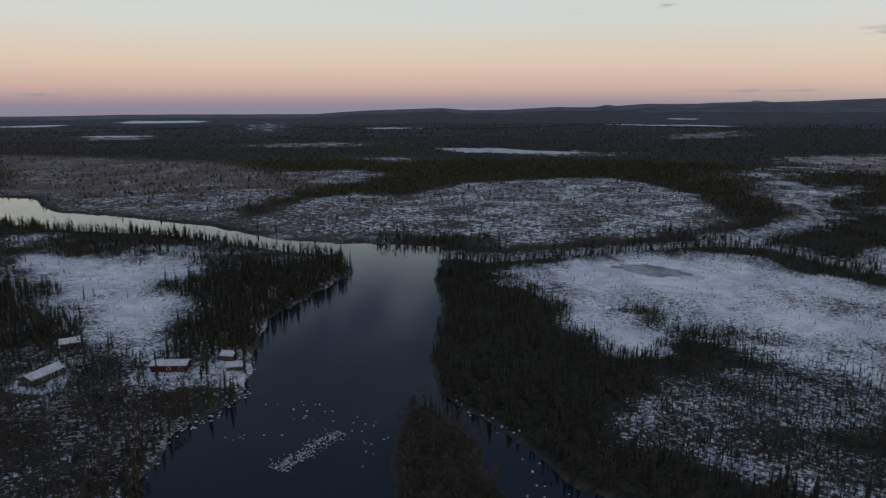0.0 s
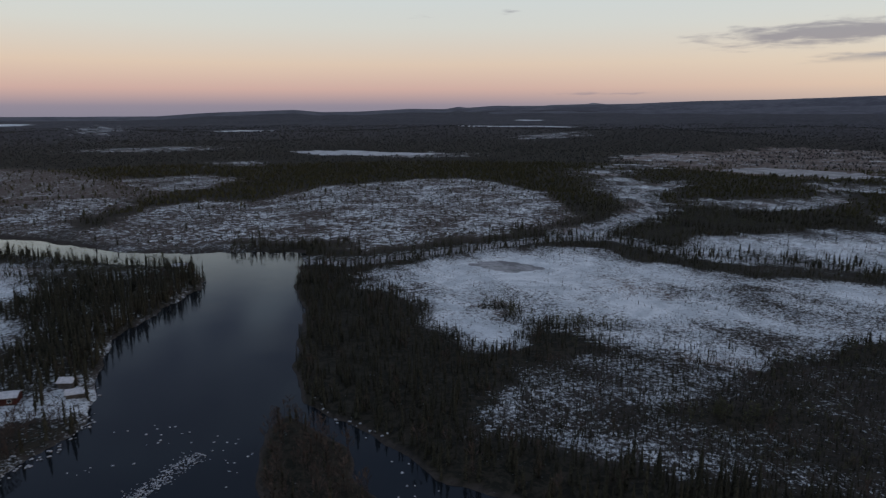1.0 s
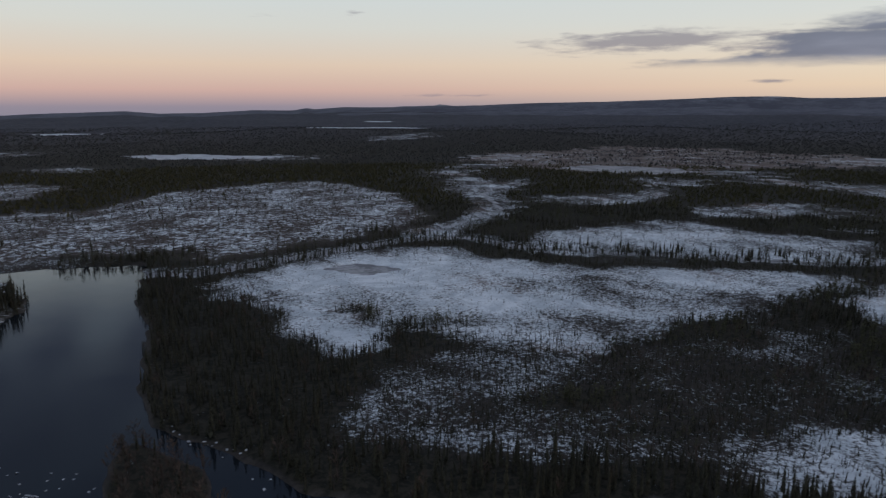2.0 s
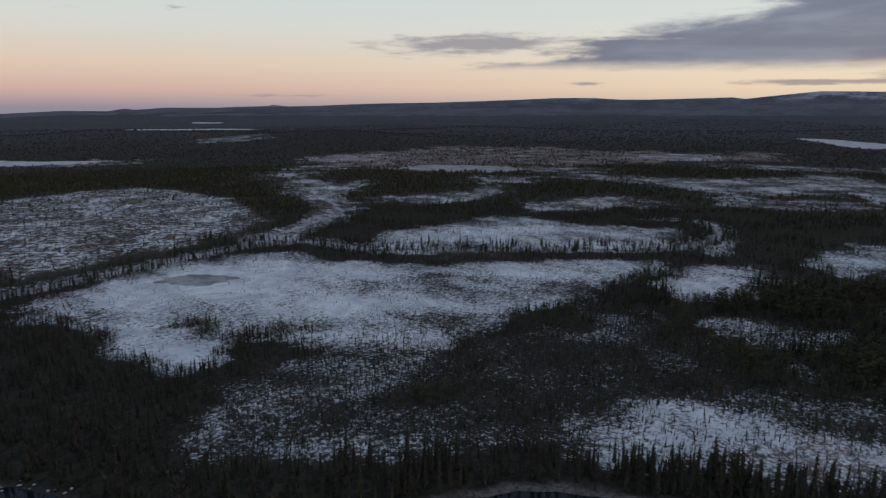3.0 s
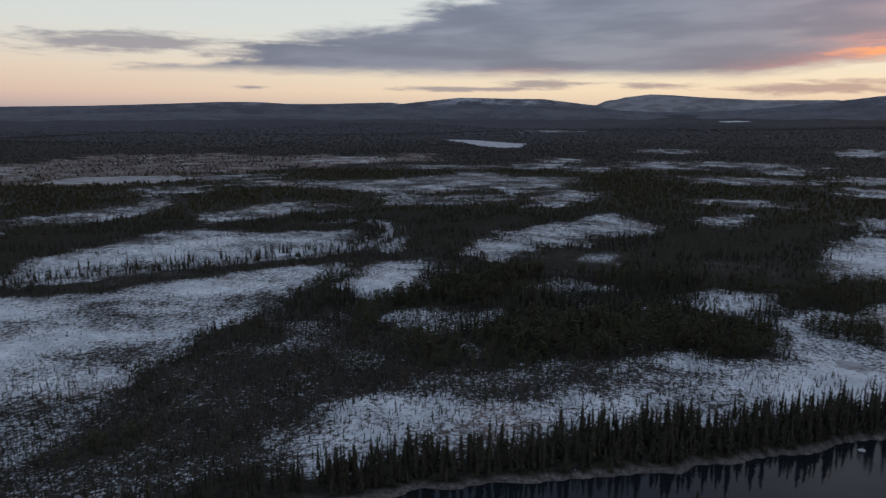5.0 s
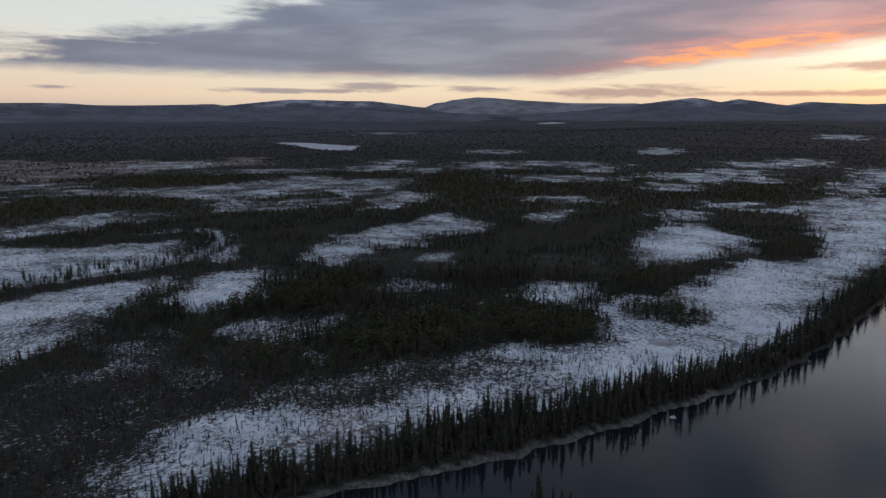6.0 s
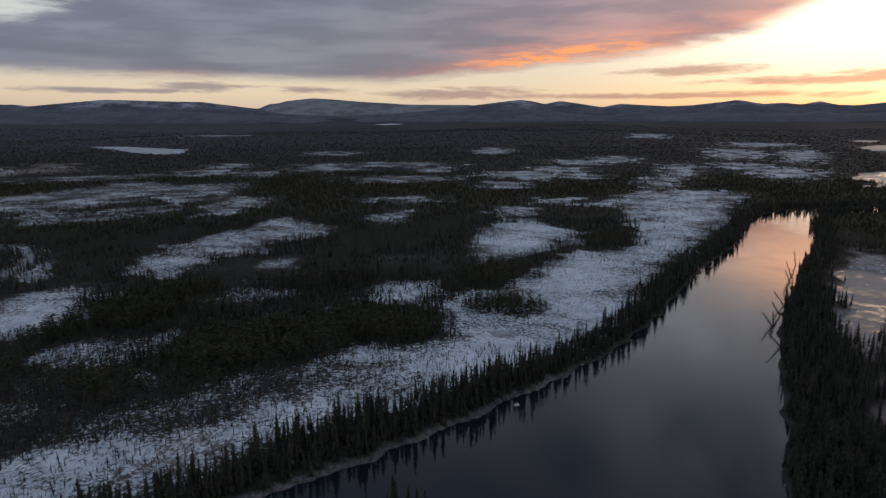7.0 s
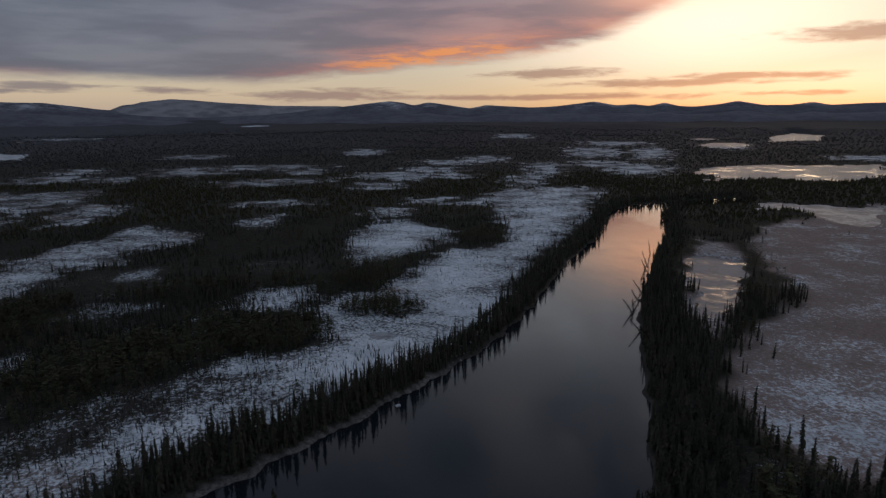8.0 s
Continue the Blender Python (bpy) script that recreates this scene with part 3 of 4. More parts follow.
trees = np.maximum(trees, rim * (1 - grass_m * 0.6)) * (1 - 0.85 * smooth(yard, -3, 2))


def field(grid, x, y):
    """A field's value at plan points."""
    i = np.clip(np.log(np.hypot(x, y) / RR[0]) / math.log(RR[1] / RR[0]), 0, len(RR) - 1.001)
    a = np.degrees(np.arctan2(x, y))
    j = np.clip((a - AZ[0]) / 0.32, 0, 604)
    i0, j0 = i.astype(int), j.astype(int)
    u, v = i - i0, j - j0
    return (grid[i0, j0] * (1 - u) + grid[i0 + 1, j0] * u) * (1 - v) + (grid[i0, j0 + 1] * (1 - u) + grid[i0 + 1, j0 + 1] * u) * v


# ================= materials =================
def material(name, rough=0.8):
    m = bpy.data.materials.new(name)
    m.use_nodes = True
    k = Nodes(m.node_tree)
    b = m.node_tree.nodes["Principled BSDF"]
    b.inputs["Roughness"].default_value = rough
    b.inputs["Specular IOR Level"].default_value = 0.5 if rough < 0.5 else 0.06
    return m, k, b


def bump(k, b, height, strength, distance):
    n = k.add("ShaderNodeBump")
    n.inputs["Strength"].default_value, n.inputs["Distance"].default_value = strength, distance
    k.put(n.inputs["Height"], height)
    k.put(b.inputs["Normal"], n.outputs[0])


def attribute(k, name):
    return k.add("ShaderNodeAttribute", attribute_name=name).outputs["Fac"]


def place(k):
    return k.add("ShaderNodeNewGeometry").outputs["Position"]


def ground_material():
    m, k, b = material("snowy_taiga_ground", 0.85)
    p = place(k)
    fine, mid, big = k.noise(p, 0.95, 3, 0.8), k.noise(p, 0.42, 3, 0.65, 0.6), k.noise(p, 0.05, 5, 0.65, 1.6)
    level = attribute(k, "snow")
    speck = k.math("ADD", k.math("MULTIPLY", fine, 0.54), k.math("ADD", k.math("MULTIPLY", mid, 0.28), k.math("MULTIPLY", big, 0.18)))
    # snow lies where the speckle stays under the local amount
    hummock = k.math("ADD", k.math("MULTIPLY", k.noise(p, 0.22, 3, 0.75, 0.8), 0.68), k.math("MULTIPLY", mid, 0.32))
    coarse = attribute(k, "coarse")
    speck = k.math("ADD", k.math("MULTIPLY", speck, k.math("SUBTRACT", 1.0, coarse)), k.math("MULTIPLY", hummock, coarse))
    edge = k.math("SUBTRACT", k.math("MULTIPLY_ADD", level, 0.40, 0.30), speck)
    cover = k.step(edge, -0.06, 0.08)
    soil = k.mix(k.step(mid, 0.35, 0.65), (0.029, 0.026, 0.024), (0.056, 0.048, 0.043))
    soil = k.mix(attribute(k, "forest"), soil, k.mix(k.step(mid, 0.4, 0.6), (0.020, 0.020, 0.016), (0.042, 0.038, 0.029)))
    # soil turns blue grey far out: distance haze painted into the colour
    soil = k.mix(attribute(k, "far_haze"), soil, k.mix(k.step(big, 0.4, 0.6), (0.050, 0.051, 0.059), (0.088, 0.089, 0.102)))
    straw = k.mix(k.step(fine, 0.3, 0.7), (0.15, 0.115, 0.098), (0.29, 0.225, 0.20))
    soil = k.mix(attribute(k, "grassy"), soil, straw)
    stones = k.mix(k.step(fine, 0.35, 0.6), (0.06, 0.055, 0.05), (0.20, 0.185, 0.175))
    soil = k.mix(attribute(k, "shore"), soil, stones)
    white = k.mix(k.step(big, 0.35, 0.65), (0.50, 0.545, 0.575), (0.75, 0.79, 0.815))
    k.put(b.inputs["Base Color"], k.mix(cover, soil, white))
    bump(k, b, k.math("ADD", k.math("MULTIPLY", fine, 0.6), mid), 0.6, 0.5)
    return m


def water_material():
    m, k, b = material("river_water", 0.06)
    p = place(k)
    b.inputs["Base Color"].default_value = (0.010, 0.013, 0.016, 1)
    b.inputs["IOR"].default_value = 1.33
    rip = k.math("ADD", k.noise(p, 0.5, 3, 0.6), k.math("MULTIPLY", k.noise(p, 0.09, 2, 0.5), 1.5))
    k.put(b.inputs["Roughness"], k.math("MULTIPLY_ADD", k.step(k.noise(p, 0.03, 3, 0.6), 0.4, 0.65), 0.07, 0.055))
    bump(k, b, rip, 0.06, 0.25)
    return m


def ice_material(name, low, high, rough=0.35):
    m, k, b = material(name, rough)
    p = place(k)
    n = k.math("ADD", k.math("MULTIPLY", k.noise(p, 0.05, 4, 0.6), 0.7), k.math("MULTIPLY", k.noise(p, 0.4, 3, 0.6), 0.3))
    k.put(b.inputs["Base Color"], k.mix(k.step(n, 0.42, 0.60), low, high))
    bump(k, b, n, 0.3, 0.2)
    return m


def needle_material(name, dark, light, brown):
    m, k, b = material(name, 0.8)
    r = k.add("ShaderNodeNewGeometry").outputs["Random Per Island"]
    tree = k.add("ShaderNodeObjectInfo").outputs["Random"]
    c = k.mix(r, dark, light)
    c = k.mix(k.math("MULTIPLY", k.step(k.noise(place(k), 0.12, 2, 0.5), 0.52, 0.75), 0.55), c, brown)
    k.put(b.inputs["Base Color"], k.mix(k.math("MULTIPLY", tree, 0.35), c, dark))
    b.inputs["Specular IOR Level"].default_value = 0.05
    return m


def bark_material(name, a, c):
    m, k, b = material(name, 0.9)
    n = k.noise(place(k), 5.0, 4, 0.6)
    k.put(b.inputs["Base Color"], k.mix(k.step(n, 0.35, 0.65), a, c))
    bump(k, b, n, 0.5, 0.03)
    return m


def plain_material(name, a, c, rough=0.8, scale=3.0, depth=0.02):
    m, k, b = material(name, rough)
    n = k.math("ADD", k.math("MULTIPLY", k.noise(place(k), scale, 4, 0.6), 0.6), k.math("MULTIPLY", k.noise(place(k), scale * 0.2, 3, 0.6), 0.4))
    k.put(b.inputs["Base Color"], k.mix(k.step(n, 0.38, 0.62), a, c))
    bump(k, b, n, 0.4, depth)
    return m


def fell_material():
    m, k, b = material("hazy_distant_fell", 0.9)
    p = place(k)
    z = k.add("ShaderNodeSeparateXYZ")
    k.put(z.inputs[0], p)
    n = k.math("ADD", k.math("MULTIPLY", k.noise(p, 0.006, 5, 0.6), 0.6), k.math("MULTIPLY", k.noise(p, 0.03, 4, 0.65), 0.4))
    top = k.step(k.math("ADD", z.outputs[2], k.math("MULTIPLY", n, 90.0)), 172.0, 222.0)
    # wooded slopes, their base colour shifted to blue grey to show haze
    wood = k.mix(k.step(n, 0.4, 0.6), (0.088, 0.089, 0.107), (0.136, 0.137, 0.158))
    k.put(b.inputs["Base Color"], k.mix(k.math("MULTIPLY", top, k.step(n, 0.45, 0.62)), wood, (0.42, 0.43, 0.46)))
    b.inputs["Specular IOR Level"].default_value = 0.1
    return m


def thaw_material():
    m, k, b = material("thawing_lake_ice", 0.2)
    p = place(k)
    n = k.math("ADD", k.math("MULTIPLY", k.noise(p, 0.025, 4, 0.6, 1.0), 0.6), k.math("MULTIPLY", k.noise(p, 0.2, 4, 0.6), 0.4))
    k.put(b.inputs["Base Color"], k.mix(k.step(n, 0.38, 0.58), (0.04, 0.042, 0.045), (0.20, 0.20, 0.21)))
    k.put(b.inputs["Roughness"], k.math("MULTIPLY_ADD", k.step(n, 0.38, 0.52), 0.36, 0.24))
    bump(k, b, n, 0.25, 0.2)
    return m


SNOW_ICE = ice_material("snowy_ice", (0.28, 0.295, 0.33), (0.46, 0.48, 0.52), 0.49)
# the farthest mountain: thin snow, its grey also carrying painted haze
FELL_PALE = plain_material("hazy_snowy_fell", (0.16, 0.16, 0.17), (0.29, 0.29, 0.305), 0.9, 0.01, 1.0)
GROUND, WATER, ICE, FELL, THAW = ground_material(), water_material(), ice_material("grey_ice", (0.17, 0.172, 0.18), (0.36, 0.362, 0.375), 0.5), fell_material(), thaw_material()
SPRUCE = needle_material("spruce_needles", (0.030, 0.030, 0.023), (0.068, 0.066, 0.046), (0.057, 0.048, 0.036))
PINE = needle_material("pine_needles", (0.042, 0.044, 0.026), (0.105, 0.098, 0.052), (0.090, 0.077, 0.045))
# far woods: needles lightened and greyed, distance haze put into the base colour
HAZY_NEEDLES = needle_material("hazy_far_needles", (0.056, 0.059, 0.060), (0.094, 0.096, 0.095), (0.086, 0.084, 0.081))
TWIG = needle_material("birch_twigs", (0.045, 0.034, 0.028), (0.105, 0.080, 0.066), (0.075, 0.055, 0.045))
BARK = bark_material("dark_bark", (0.035, 0.03, 0.027), (0.10, 0.085, 0.075))


# ================= building helpers =================
def mesh_from(name, verts, faces, mat, smooth_faces=False):
    me = bpy.data.meshes.new(name)
    me.from_pydata([tuple(v) for v in verts], [], faces)
    if smooth_faces:
        me.polygons.foreach_set("use_smooth", [True] * len(me.polygons))
    me.materials.append(mat)
    return me


def bulk_mesh(name, verts, faces, mat):
    """A large mesh from an array of corners and an array of triangles or quads."""
    me = bpy.data.meshes.new(name)
    n, k = faces.shape
    me.vertices.add(len(verts))
    me.vertices.foreach_set("co", np.ascontiguousarray(verts, dtype=np.float32).ravel())
    me.loops.add(n * k)
    me.loops.foreach_set("vertex_index", np.ascontiguousarray(faces, dtype=np.int32).ravel())
    me.polygons.add(n)
    me.polygons.foreach_set("loop_start", np.arange(0, n * k, k, dtype=np.int32))
    me.update(calc_edges=True)
    me.materials.append(mat)
    return me


def part(name, bm, mat, parent, label=""):
    me = bpy.data.meshes.new(name)
    bm.to_mesh(me)
    bm.free()
    me.materials.append(mat)
    ob = new(name, me)
    ob.parent = parent
    if label:
        ob["label"] = label
    return ob


def sheet_faces(keep):
    """Quads of the polar grid where keep is true on any corner; the sheet closes on itself."""
    nr, na = keep.shape
    i, j = np.meshgrid(np.arange(nr - 1), np.arange(na), indexing="ij")
    i, j = i.ravel(), j.ravel()
    j2 = (j + 1) % na
    q = np.stack([i * na + j, i * na + j2, (i + 1) * na + j2, (i + 1) * na + j], 1)
    return q[keep.ravel()[q].any(1)][:, ::-1]


# ================= the land =================
na = len(AZ)
verts = np.stack([GX, GY, GZ], -1).reshape(-1, 3)
quads = sheet_faces(np.ones_like(GX, bool))
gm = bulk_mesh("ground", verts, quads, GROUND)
# the last mask is painted haze: grows with distance, weaker towards the sunset
for name, grid in (("snow", snow_amt), ("grassy", GRASSY), ("shore", shore), ("coarse", np.clip(heath_m + 0.7 * brown + 0.55 * smooth(R2, 330, 600), 0, 1)), ("forest", np.clip(trees, 0, 1) * smooth(R2, 2100, 1200)), ("far_haze", smooth(R2, 1200, 2900) * (0.75 + 0.25 * mottle) * (1 - 0.6 * smooth(AZ2, 70, 100)))):
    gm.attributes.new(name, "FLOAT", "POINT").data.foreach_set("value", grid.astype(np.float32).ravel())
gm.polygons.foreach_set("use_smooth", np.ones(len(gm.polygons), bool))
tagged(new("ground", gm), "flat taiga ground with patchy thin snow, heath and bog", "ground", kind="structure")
disc = bmesh.new()
bmesh.ops.create_circle(disc, cap_ends=True, segments=48, radius=36)
foot = bpy.data.meshes.new("ground_below")
disc.to_mesh(foot)
disc.free()
foot.materials.append(GROUND)
fo = new("ground_below", foot)
fo.location.z = 0.3
tagged(fo, "snowy heath ground beneath the drone", "ground", kind="structure")


def water_sheet(name, dist, z, mat, label, category):
    keep = dist > -2.5
    q = sheet_faces(keep)
    used, inv = np.unique(q, return_inverse=True)
    v = verts[used].copy()
    v[:, 2] = z
    me = bulk_mesh(name, v, inv.reshape(q.shape), mat)
    return tagged(new(name, me), label, category, kind="structure")


water_sheet("river_water", river, -0.55, WATER, "calm dark river water mirroring the dusk sky", "water")
water_sheet("stream_water", np.where(river > -2, -9, stream), -0.50, ICE, "narrow half frozen winding stream with greyish ice", "water")
water_sheet("lake_water", pool, -0.55, THAW, "lake of open water and thin ice glinting with the sunset", "water")
water_sheet("snowy_lake_ice", white_ice, -0.45, SNOW_ICE, "frozen lake whitened by snow", "ice")
water_sheet("lake_ice", ice, -0.45, ICE, "grey frozen lake with dusting of snow", "ice")


def fells():
    """Ridges that close the view all round, farther ones paler from painted haze."""
    az = np.arange(-60, 181, 0.15)
    sk = np.array(SKYLINE)
    top = np.interp(az, sk[:, 0], sk[:, 1])
    ker = np.hanning(7) / np.hanning(7).sum()
    top = np.convolve(np.pad(top, 3, mode="edge"), ker, "valid")
    fk = np.array([(10.5, -2)] + SKY_PALE + [(28, -2), (75.5, -2)] + SKY_FAR + [(98, -2)])
    far_tops = np.interp(az, fk[:, 0], fk[:, 1])
    for name, r, drop, seed in (("far_mountain", 4810, 0.0, 4), ("fell_ridge", 4680, 0.0, 5), ("fell_foothill", 4350, 0.42, 6)):
        rng = np.random.RandomState(seed)
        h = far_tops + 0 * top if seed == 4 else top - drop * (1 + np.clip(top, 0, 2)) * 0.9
        for k in range(1, 40):
            h = h + rng.normal() * (0.085 if seed == 6 else 0.02) / k ** 0.8 * np.sin(radians(1) * az * k * 3.1 + rng.uniform(0, 6.3))
        zs = 80 + np.tan(np.radians(h)) * r
        rows = []
        for q in np.linspace(0, 1, 9):
            rr = r - 420 * (1 - q)
            rows.append(np.stack([np.sin(np.radians(az)) * rr, np.cos(np.radians(az)) * rr, far_rise(rr, az) - 6 + (zs - far_rise(rr, az) + 6) * q ** 0.8], 1))
        rows.append(np.stack([np.sin(np.radians(az)) * (r + 120), np.cos(np.radians(az)) * (r + 120), np.full(len(az), 20.0)], 1))
        v = np.concatenate(rows)
        n = len(az)
        f = np.array([(i * n + j, i * n + j + 1, (i + 1) * n + j + 1, (i + 1) * n + j) for i in range(9) for j in range(n - 1)])[:, ::-1]
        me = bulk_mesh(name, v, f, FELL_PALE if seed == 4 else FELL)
        me.polygons.foreach_set("use_smooth", np.ones(len(me.polygons), bool))
        tagged(new("backdrop_" + name, me), "distant fells tinted blue grey for haze, with snow on their tops", "hills", kind="structure")


fells()


# ================= trees =================
def blade(vs, fs, base, tip, width, sag):
    """A drooping bough: a flat tapering spray with a ridge."""
    base, tip = Vector(base), Vector(tip)
    d = tip - base
    side = Vector((-d.y, d.x, 0))
    side = side.normalized() * width if side.length > 1e-6 else Vector((width, 0, 0))
    mid = base + d * 0.55 + Vector((0, 0, sag))
    i = len(vs)
    vs += [tuple(base), tuple(mid + side), tuple(tip), tuple(mid - side)]
    fs += [(i, i + 1, i + 2), (i, i + 2, i + 3)]


def trunk_shape(h, r, sides=5, lean=0.0):
    vs, fs = [], []
    for q, z in ((1.0, -0.3), (0.75, h * 0.35), (0.15, h)):
        for s in range(sides):
            a = 6.283 * s / sides
            vs.append((math.cos(a) * r * q + lean * z, math.sin(a) * r * q, z))
    for l in range(2):
        for s in range(sides):
            a, b = l * sides + s, l * sides + (s + 1) % sides
            fs += [(a, b, b + sides), (a, b + sides, a + sides)]
    return vs, fs


def spruce_shape(rng, whorls, per, h=10.0, w=0.85):
    """A slim subarctic spruce: a dense core of needles, fringed all the way up with short hanging boughs."""
    vs, fs = [], []
    for i in range(whorls):
        q = (i + rng.uniform(0.2, 0.8)) / whorls
        z = h * (0.06 + 0.91 * q)
        reach = w * (1 - q) ** 0.55 * rng.uniform(0.65, 1.2) + 0.10
        for j in range(per):
            if rng.random() < 0.10:
                continue
            a = 6.283 * (j + rng.uniform(-0.4, 0.4)) / per + i * 1.9
            l = reach * rng.uniform(0.7, 1.2)
            dz = rng.uniform(-0.5, 0.5) * h / whorls
            blade(vs, fs, (0, 0, z + dz + l * 0.5), (math.cos(a) * l, math.sin(a) * l, z + dz - l * rng.uniform(0.7, 1.5)), l * 0.36 + 0.06, 0.12 * l)
    i = len(vs)
    r = w * 0.42
    for k in range(4):
        a = 1.571 * k + rng.uniform(-0.3, 0.3)
        vs += [(math.cos(a) * r * 0.7, math.sin(a) * r * 0.7, h * 0.03), (math.cos(a) * r, math.sin(a) * r, h * rng.uniform(0.3, 0.42))]
    vs += [(0, 0, h * 1.02)]
    for k in range(4):
        p, q = i + 2 * k, i + 2 * ((k + 1) % 4)
        fs += [(p, q, q + 1), (p, q + 1, p + 1), (p + 1, q + 1, i + 8)]
    return vs, fs


def pine_shape(rng, clumps, h=9.0):
    """A pine: tufts of boughs set round the upper trunk."""
    vs, fs = [], []
    for i in range(clumps):
        q = (i + rng.random()) / clumps
        z = h * (0.22 + 0.76 * q)
        out = 1.75 * (1 - abs(q - 0.3)) * rng.uniform(0.3, 1.0)
        a = rng.uniform(0, 6.283)
        c = Vector((math.cos(a) * out, math.sin(a) * out, z))
        for j in range(2):
            b = a + rng.uniform(-1.2, 1.2) + j * 2.6
            l = rng.uniform(0.6, 1.2)
            blade(vs, fs, c - Vector((math.cos(b), math.sin(b), 0.2)) * l * 0.5, c + Vector((math.cos(b) * l, math.sin(b) * l, rng.uniform(0.0, 0.5))), l * 0.5, 0.22)
    return vs, fs


def birch_shape(rng, limbs, h=6.5):
    """A leafless downy birch: thin rising limbs with sprays of twigs."""
    vs, fs = [], []
    for i in range(limbs):
        q = (i + rng.random()) / limbs
        z = h * (0.2 + 0.6 * q)
        a = rng.uniform(0, 6.283)
        l = (1.6 - q) * rng.uniform(0.7, 1.2)
        tip = (math.cos(a) * l, math.sin(a) * l, z + l * rng.uniform(0.7, 1.4))
        blade(vs, fs, (0, 0, z), tip, 0.05, 0.0)
        for j in range(2):
            b = a + rng.uniform(-1, 1)
            m = (tip[0] * 0.6, tip[1] * 0.6, z + (tip[2] - z) * 0.6)
            blade(vs, fs, m, (m[0] + math.cos(b) * l * 0.6, m[1] + math.sin(b) * l * 0.6, m[2] + l * rng.uniform(0.3, 0.9)), 0.10, 0.0)
    return vs, fs


def with_trunk(shape, h, r, sides):
    """Crown and trunk in one shape, for the woods."""
    v, f = shape
    tv, tf = trunk_shape(h, r, sides)
    return np.array(v + tv, dtype=np.float32), np.array(list(f) + [tuple(i + len(v) for i in t) for t in tf], dtype=np.int32)


def only(shape):
    return np.array(shape[0], dtype=np.float32), np.array(shape[1], dtype=np.int32)


def far_clump_shape(rng, h=10.0):
    """A clump of the far woods: two crossing ragged crowns."""
    vs, fs = [], []
    for j in range(2):
        a = 1.571 * j + rng.uniform(-0.3, 0.3)
        c, s = math.cos(a), math.sin(a)
        w = rng.uniform(1.6, 2.6)
        i = len(vs)
        vs += [(c * w, s * w, 0.2), (-c * w, -s * w, 0.1), (-c * w * 0.3, -s * w * 0.3, h * rng.uniform(0.85, 1.0)), (c * w * 0.6, s * w * 0.6, h * rng.uniform(0.5, 0.9))]
        fs += [(i, i + 2, i + 1), (i, i + 3, i + 2)]
    return vs, fs


def far_spruce_shape(rng, h=10.0):
    """A spruce seen from afar: crossing ragged sprays."""
    vs, fs = [], []
    for j in range(2):
        a = 1.571 * j + rng.uniform(-0.2, 0.2)
        c, s = math.cos(a), math.sin(a)
        w = rng.uniform(0.8, 1.3)
        i = len(vs)
        k = rng.uniform(0.4, 0.6)
        vs += [(c * w, s * w, 0.4), (-c * w * 0.9, -s * w * 0.9, 0.2), (c * w * 0.45, s * w * 0.45, h * k), (-c * w * 0.5, -s * w * 0.5, h * (k - 0.05)), (0, 0, h * rng.uniform(0.93, 1.05))]
        fs += [(i, i + 2, i + 3), (i, i + 3, i + 1), (i + 2, i + 4, i + 3)]
    return vs, fs


rs = np.random.RandomState(7)


def scatter(r0, r1, cell, a0=-42, a1=147):
    """Jittered points over a ring of the plan, one to about cell x cell metres."""
    area = 0.5 * radians(a1 - a0) * (r1 * r1 - r0 * r0)
    n = int(area / cell ** 2)
    r = np.sqrt(rs.uniform(r0 * r0, r1 * r1, n))
    a = np.radians(rs.uniform(a0, a1, n))
    x, y = r * np.sin(a), r * np.cos(a)
    return x, y


def planted(name, shapes, x, y, h, mat, label, category, girth=1.0):
    """One joined wood of many trees, as stuff. h: heights relative to a ten metre tree."""
    vs, fs, base = [], [], 0
    z = field(GZ, x, y)
    pick = rs.randint(0, len(shapes), len(x))
    for s, (sv, sf) in enumerate(shapes):
        m = pick == s
        n = int(m.sum())
        if not n:
            continue
        a = rs.uniform(0, 6.283, n)
        wide = h[m] * rs.uniform(0.8, 1.25, n) * girth
        c, q = np.cos(a) * wide, np.sin(a) * wide
        lean = rs.normal(0, 0.025, (n, 2))
        X = c[:, None] * sv[None, :, 0] - q[:, None] * sv[None, :, 1] + x[m][:, None] + lean[:, :1] * sv[None, :, 2]
        Y = q[:, None] * sv[None, :, 0] + c[:, None] * sv[None, :, 1] + y[m][:, None] + lean[:, 1:] * sv[None, :, 2]
        Z = h[m][:, None] * sv[None, :, 2] + z[m][:, None]
        vs.append(np.stack([X, Y, Z], -1).reshape(-1, 3))
        fs.append((sf[None] + (np.arange(n) * len(sv))[:, None, None] + base).reshape(-1, 3))
        base += n * len(sv)
    me = bulk_mesh(name, np.concatenate(vs), np.concatenate(fs), mat)
    return tagged(new(name, me), label, category, kind="stuff")


def heights(n, mean=0.9, spread=0.22):
    return np.clip(rs.normal(mean, spread, n), 0.14, 1.6)


def tall(x, y, mean, spread):
    """Heights of trees: stunted in the sparse woods and at the edges of the bogs."""
    stunted = np.clip(field(sparse_m, x, y) + 0.45 * field(fringe, x, y), 0, 1)
    north = smooth(np.degrees(np.arctan2(x, y)), 66, 44) * (x > -30) * smooth(np.hypot(x, y), 420, 340)
    return heights(len(x), mean, spread) * (1 - 0.58 * stunted) * (1 - 0.36 * north)


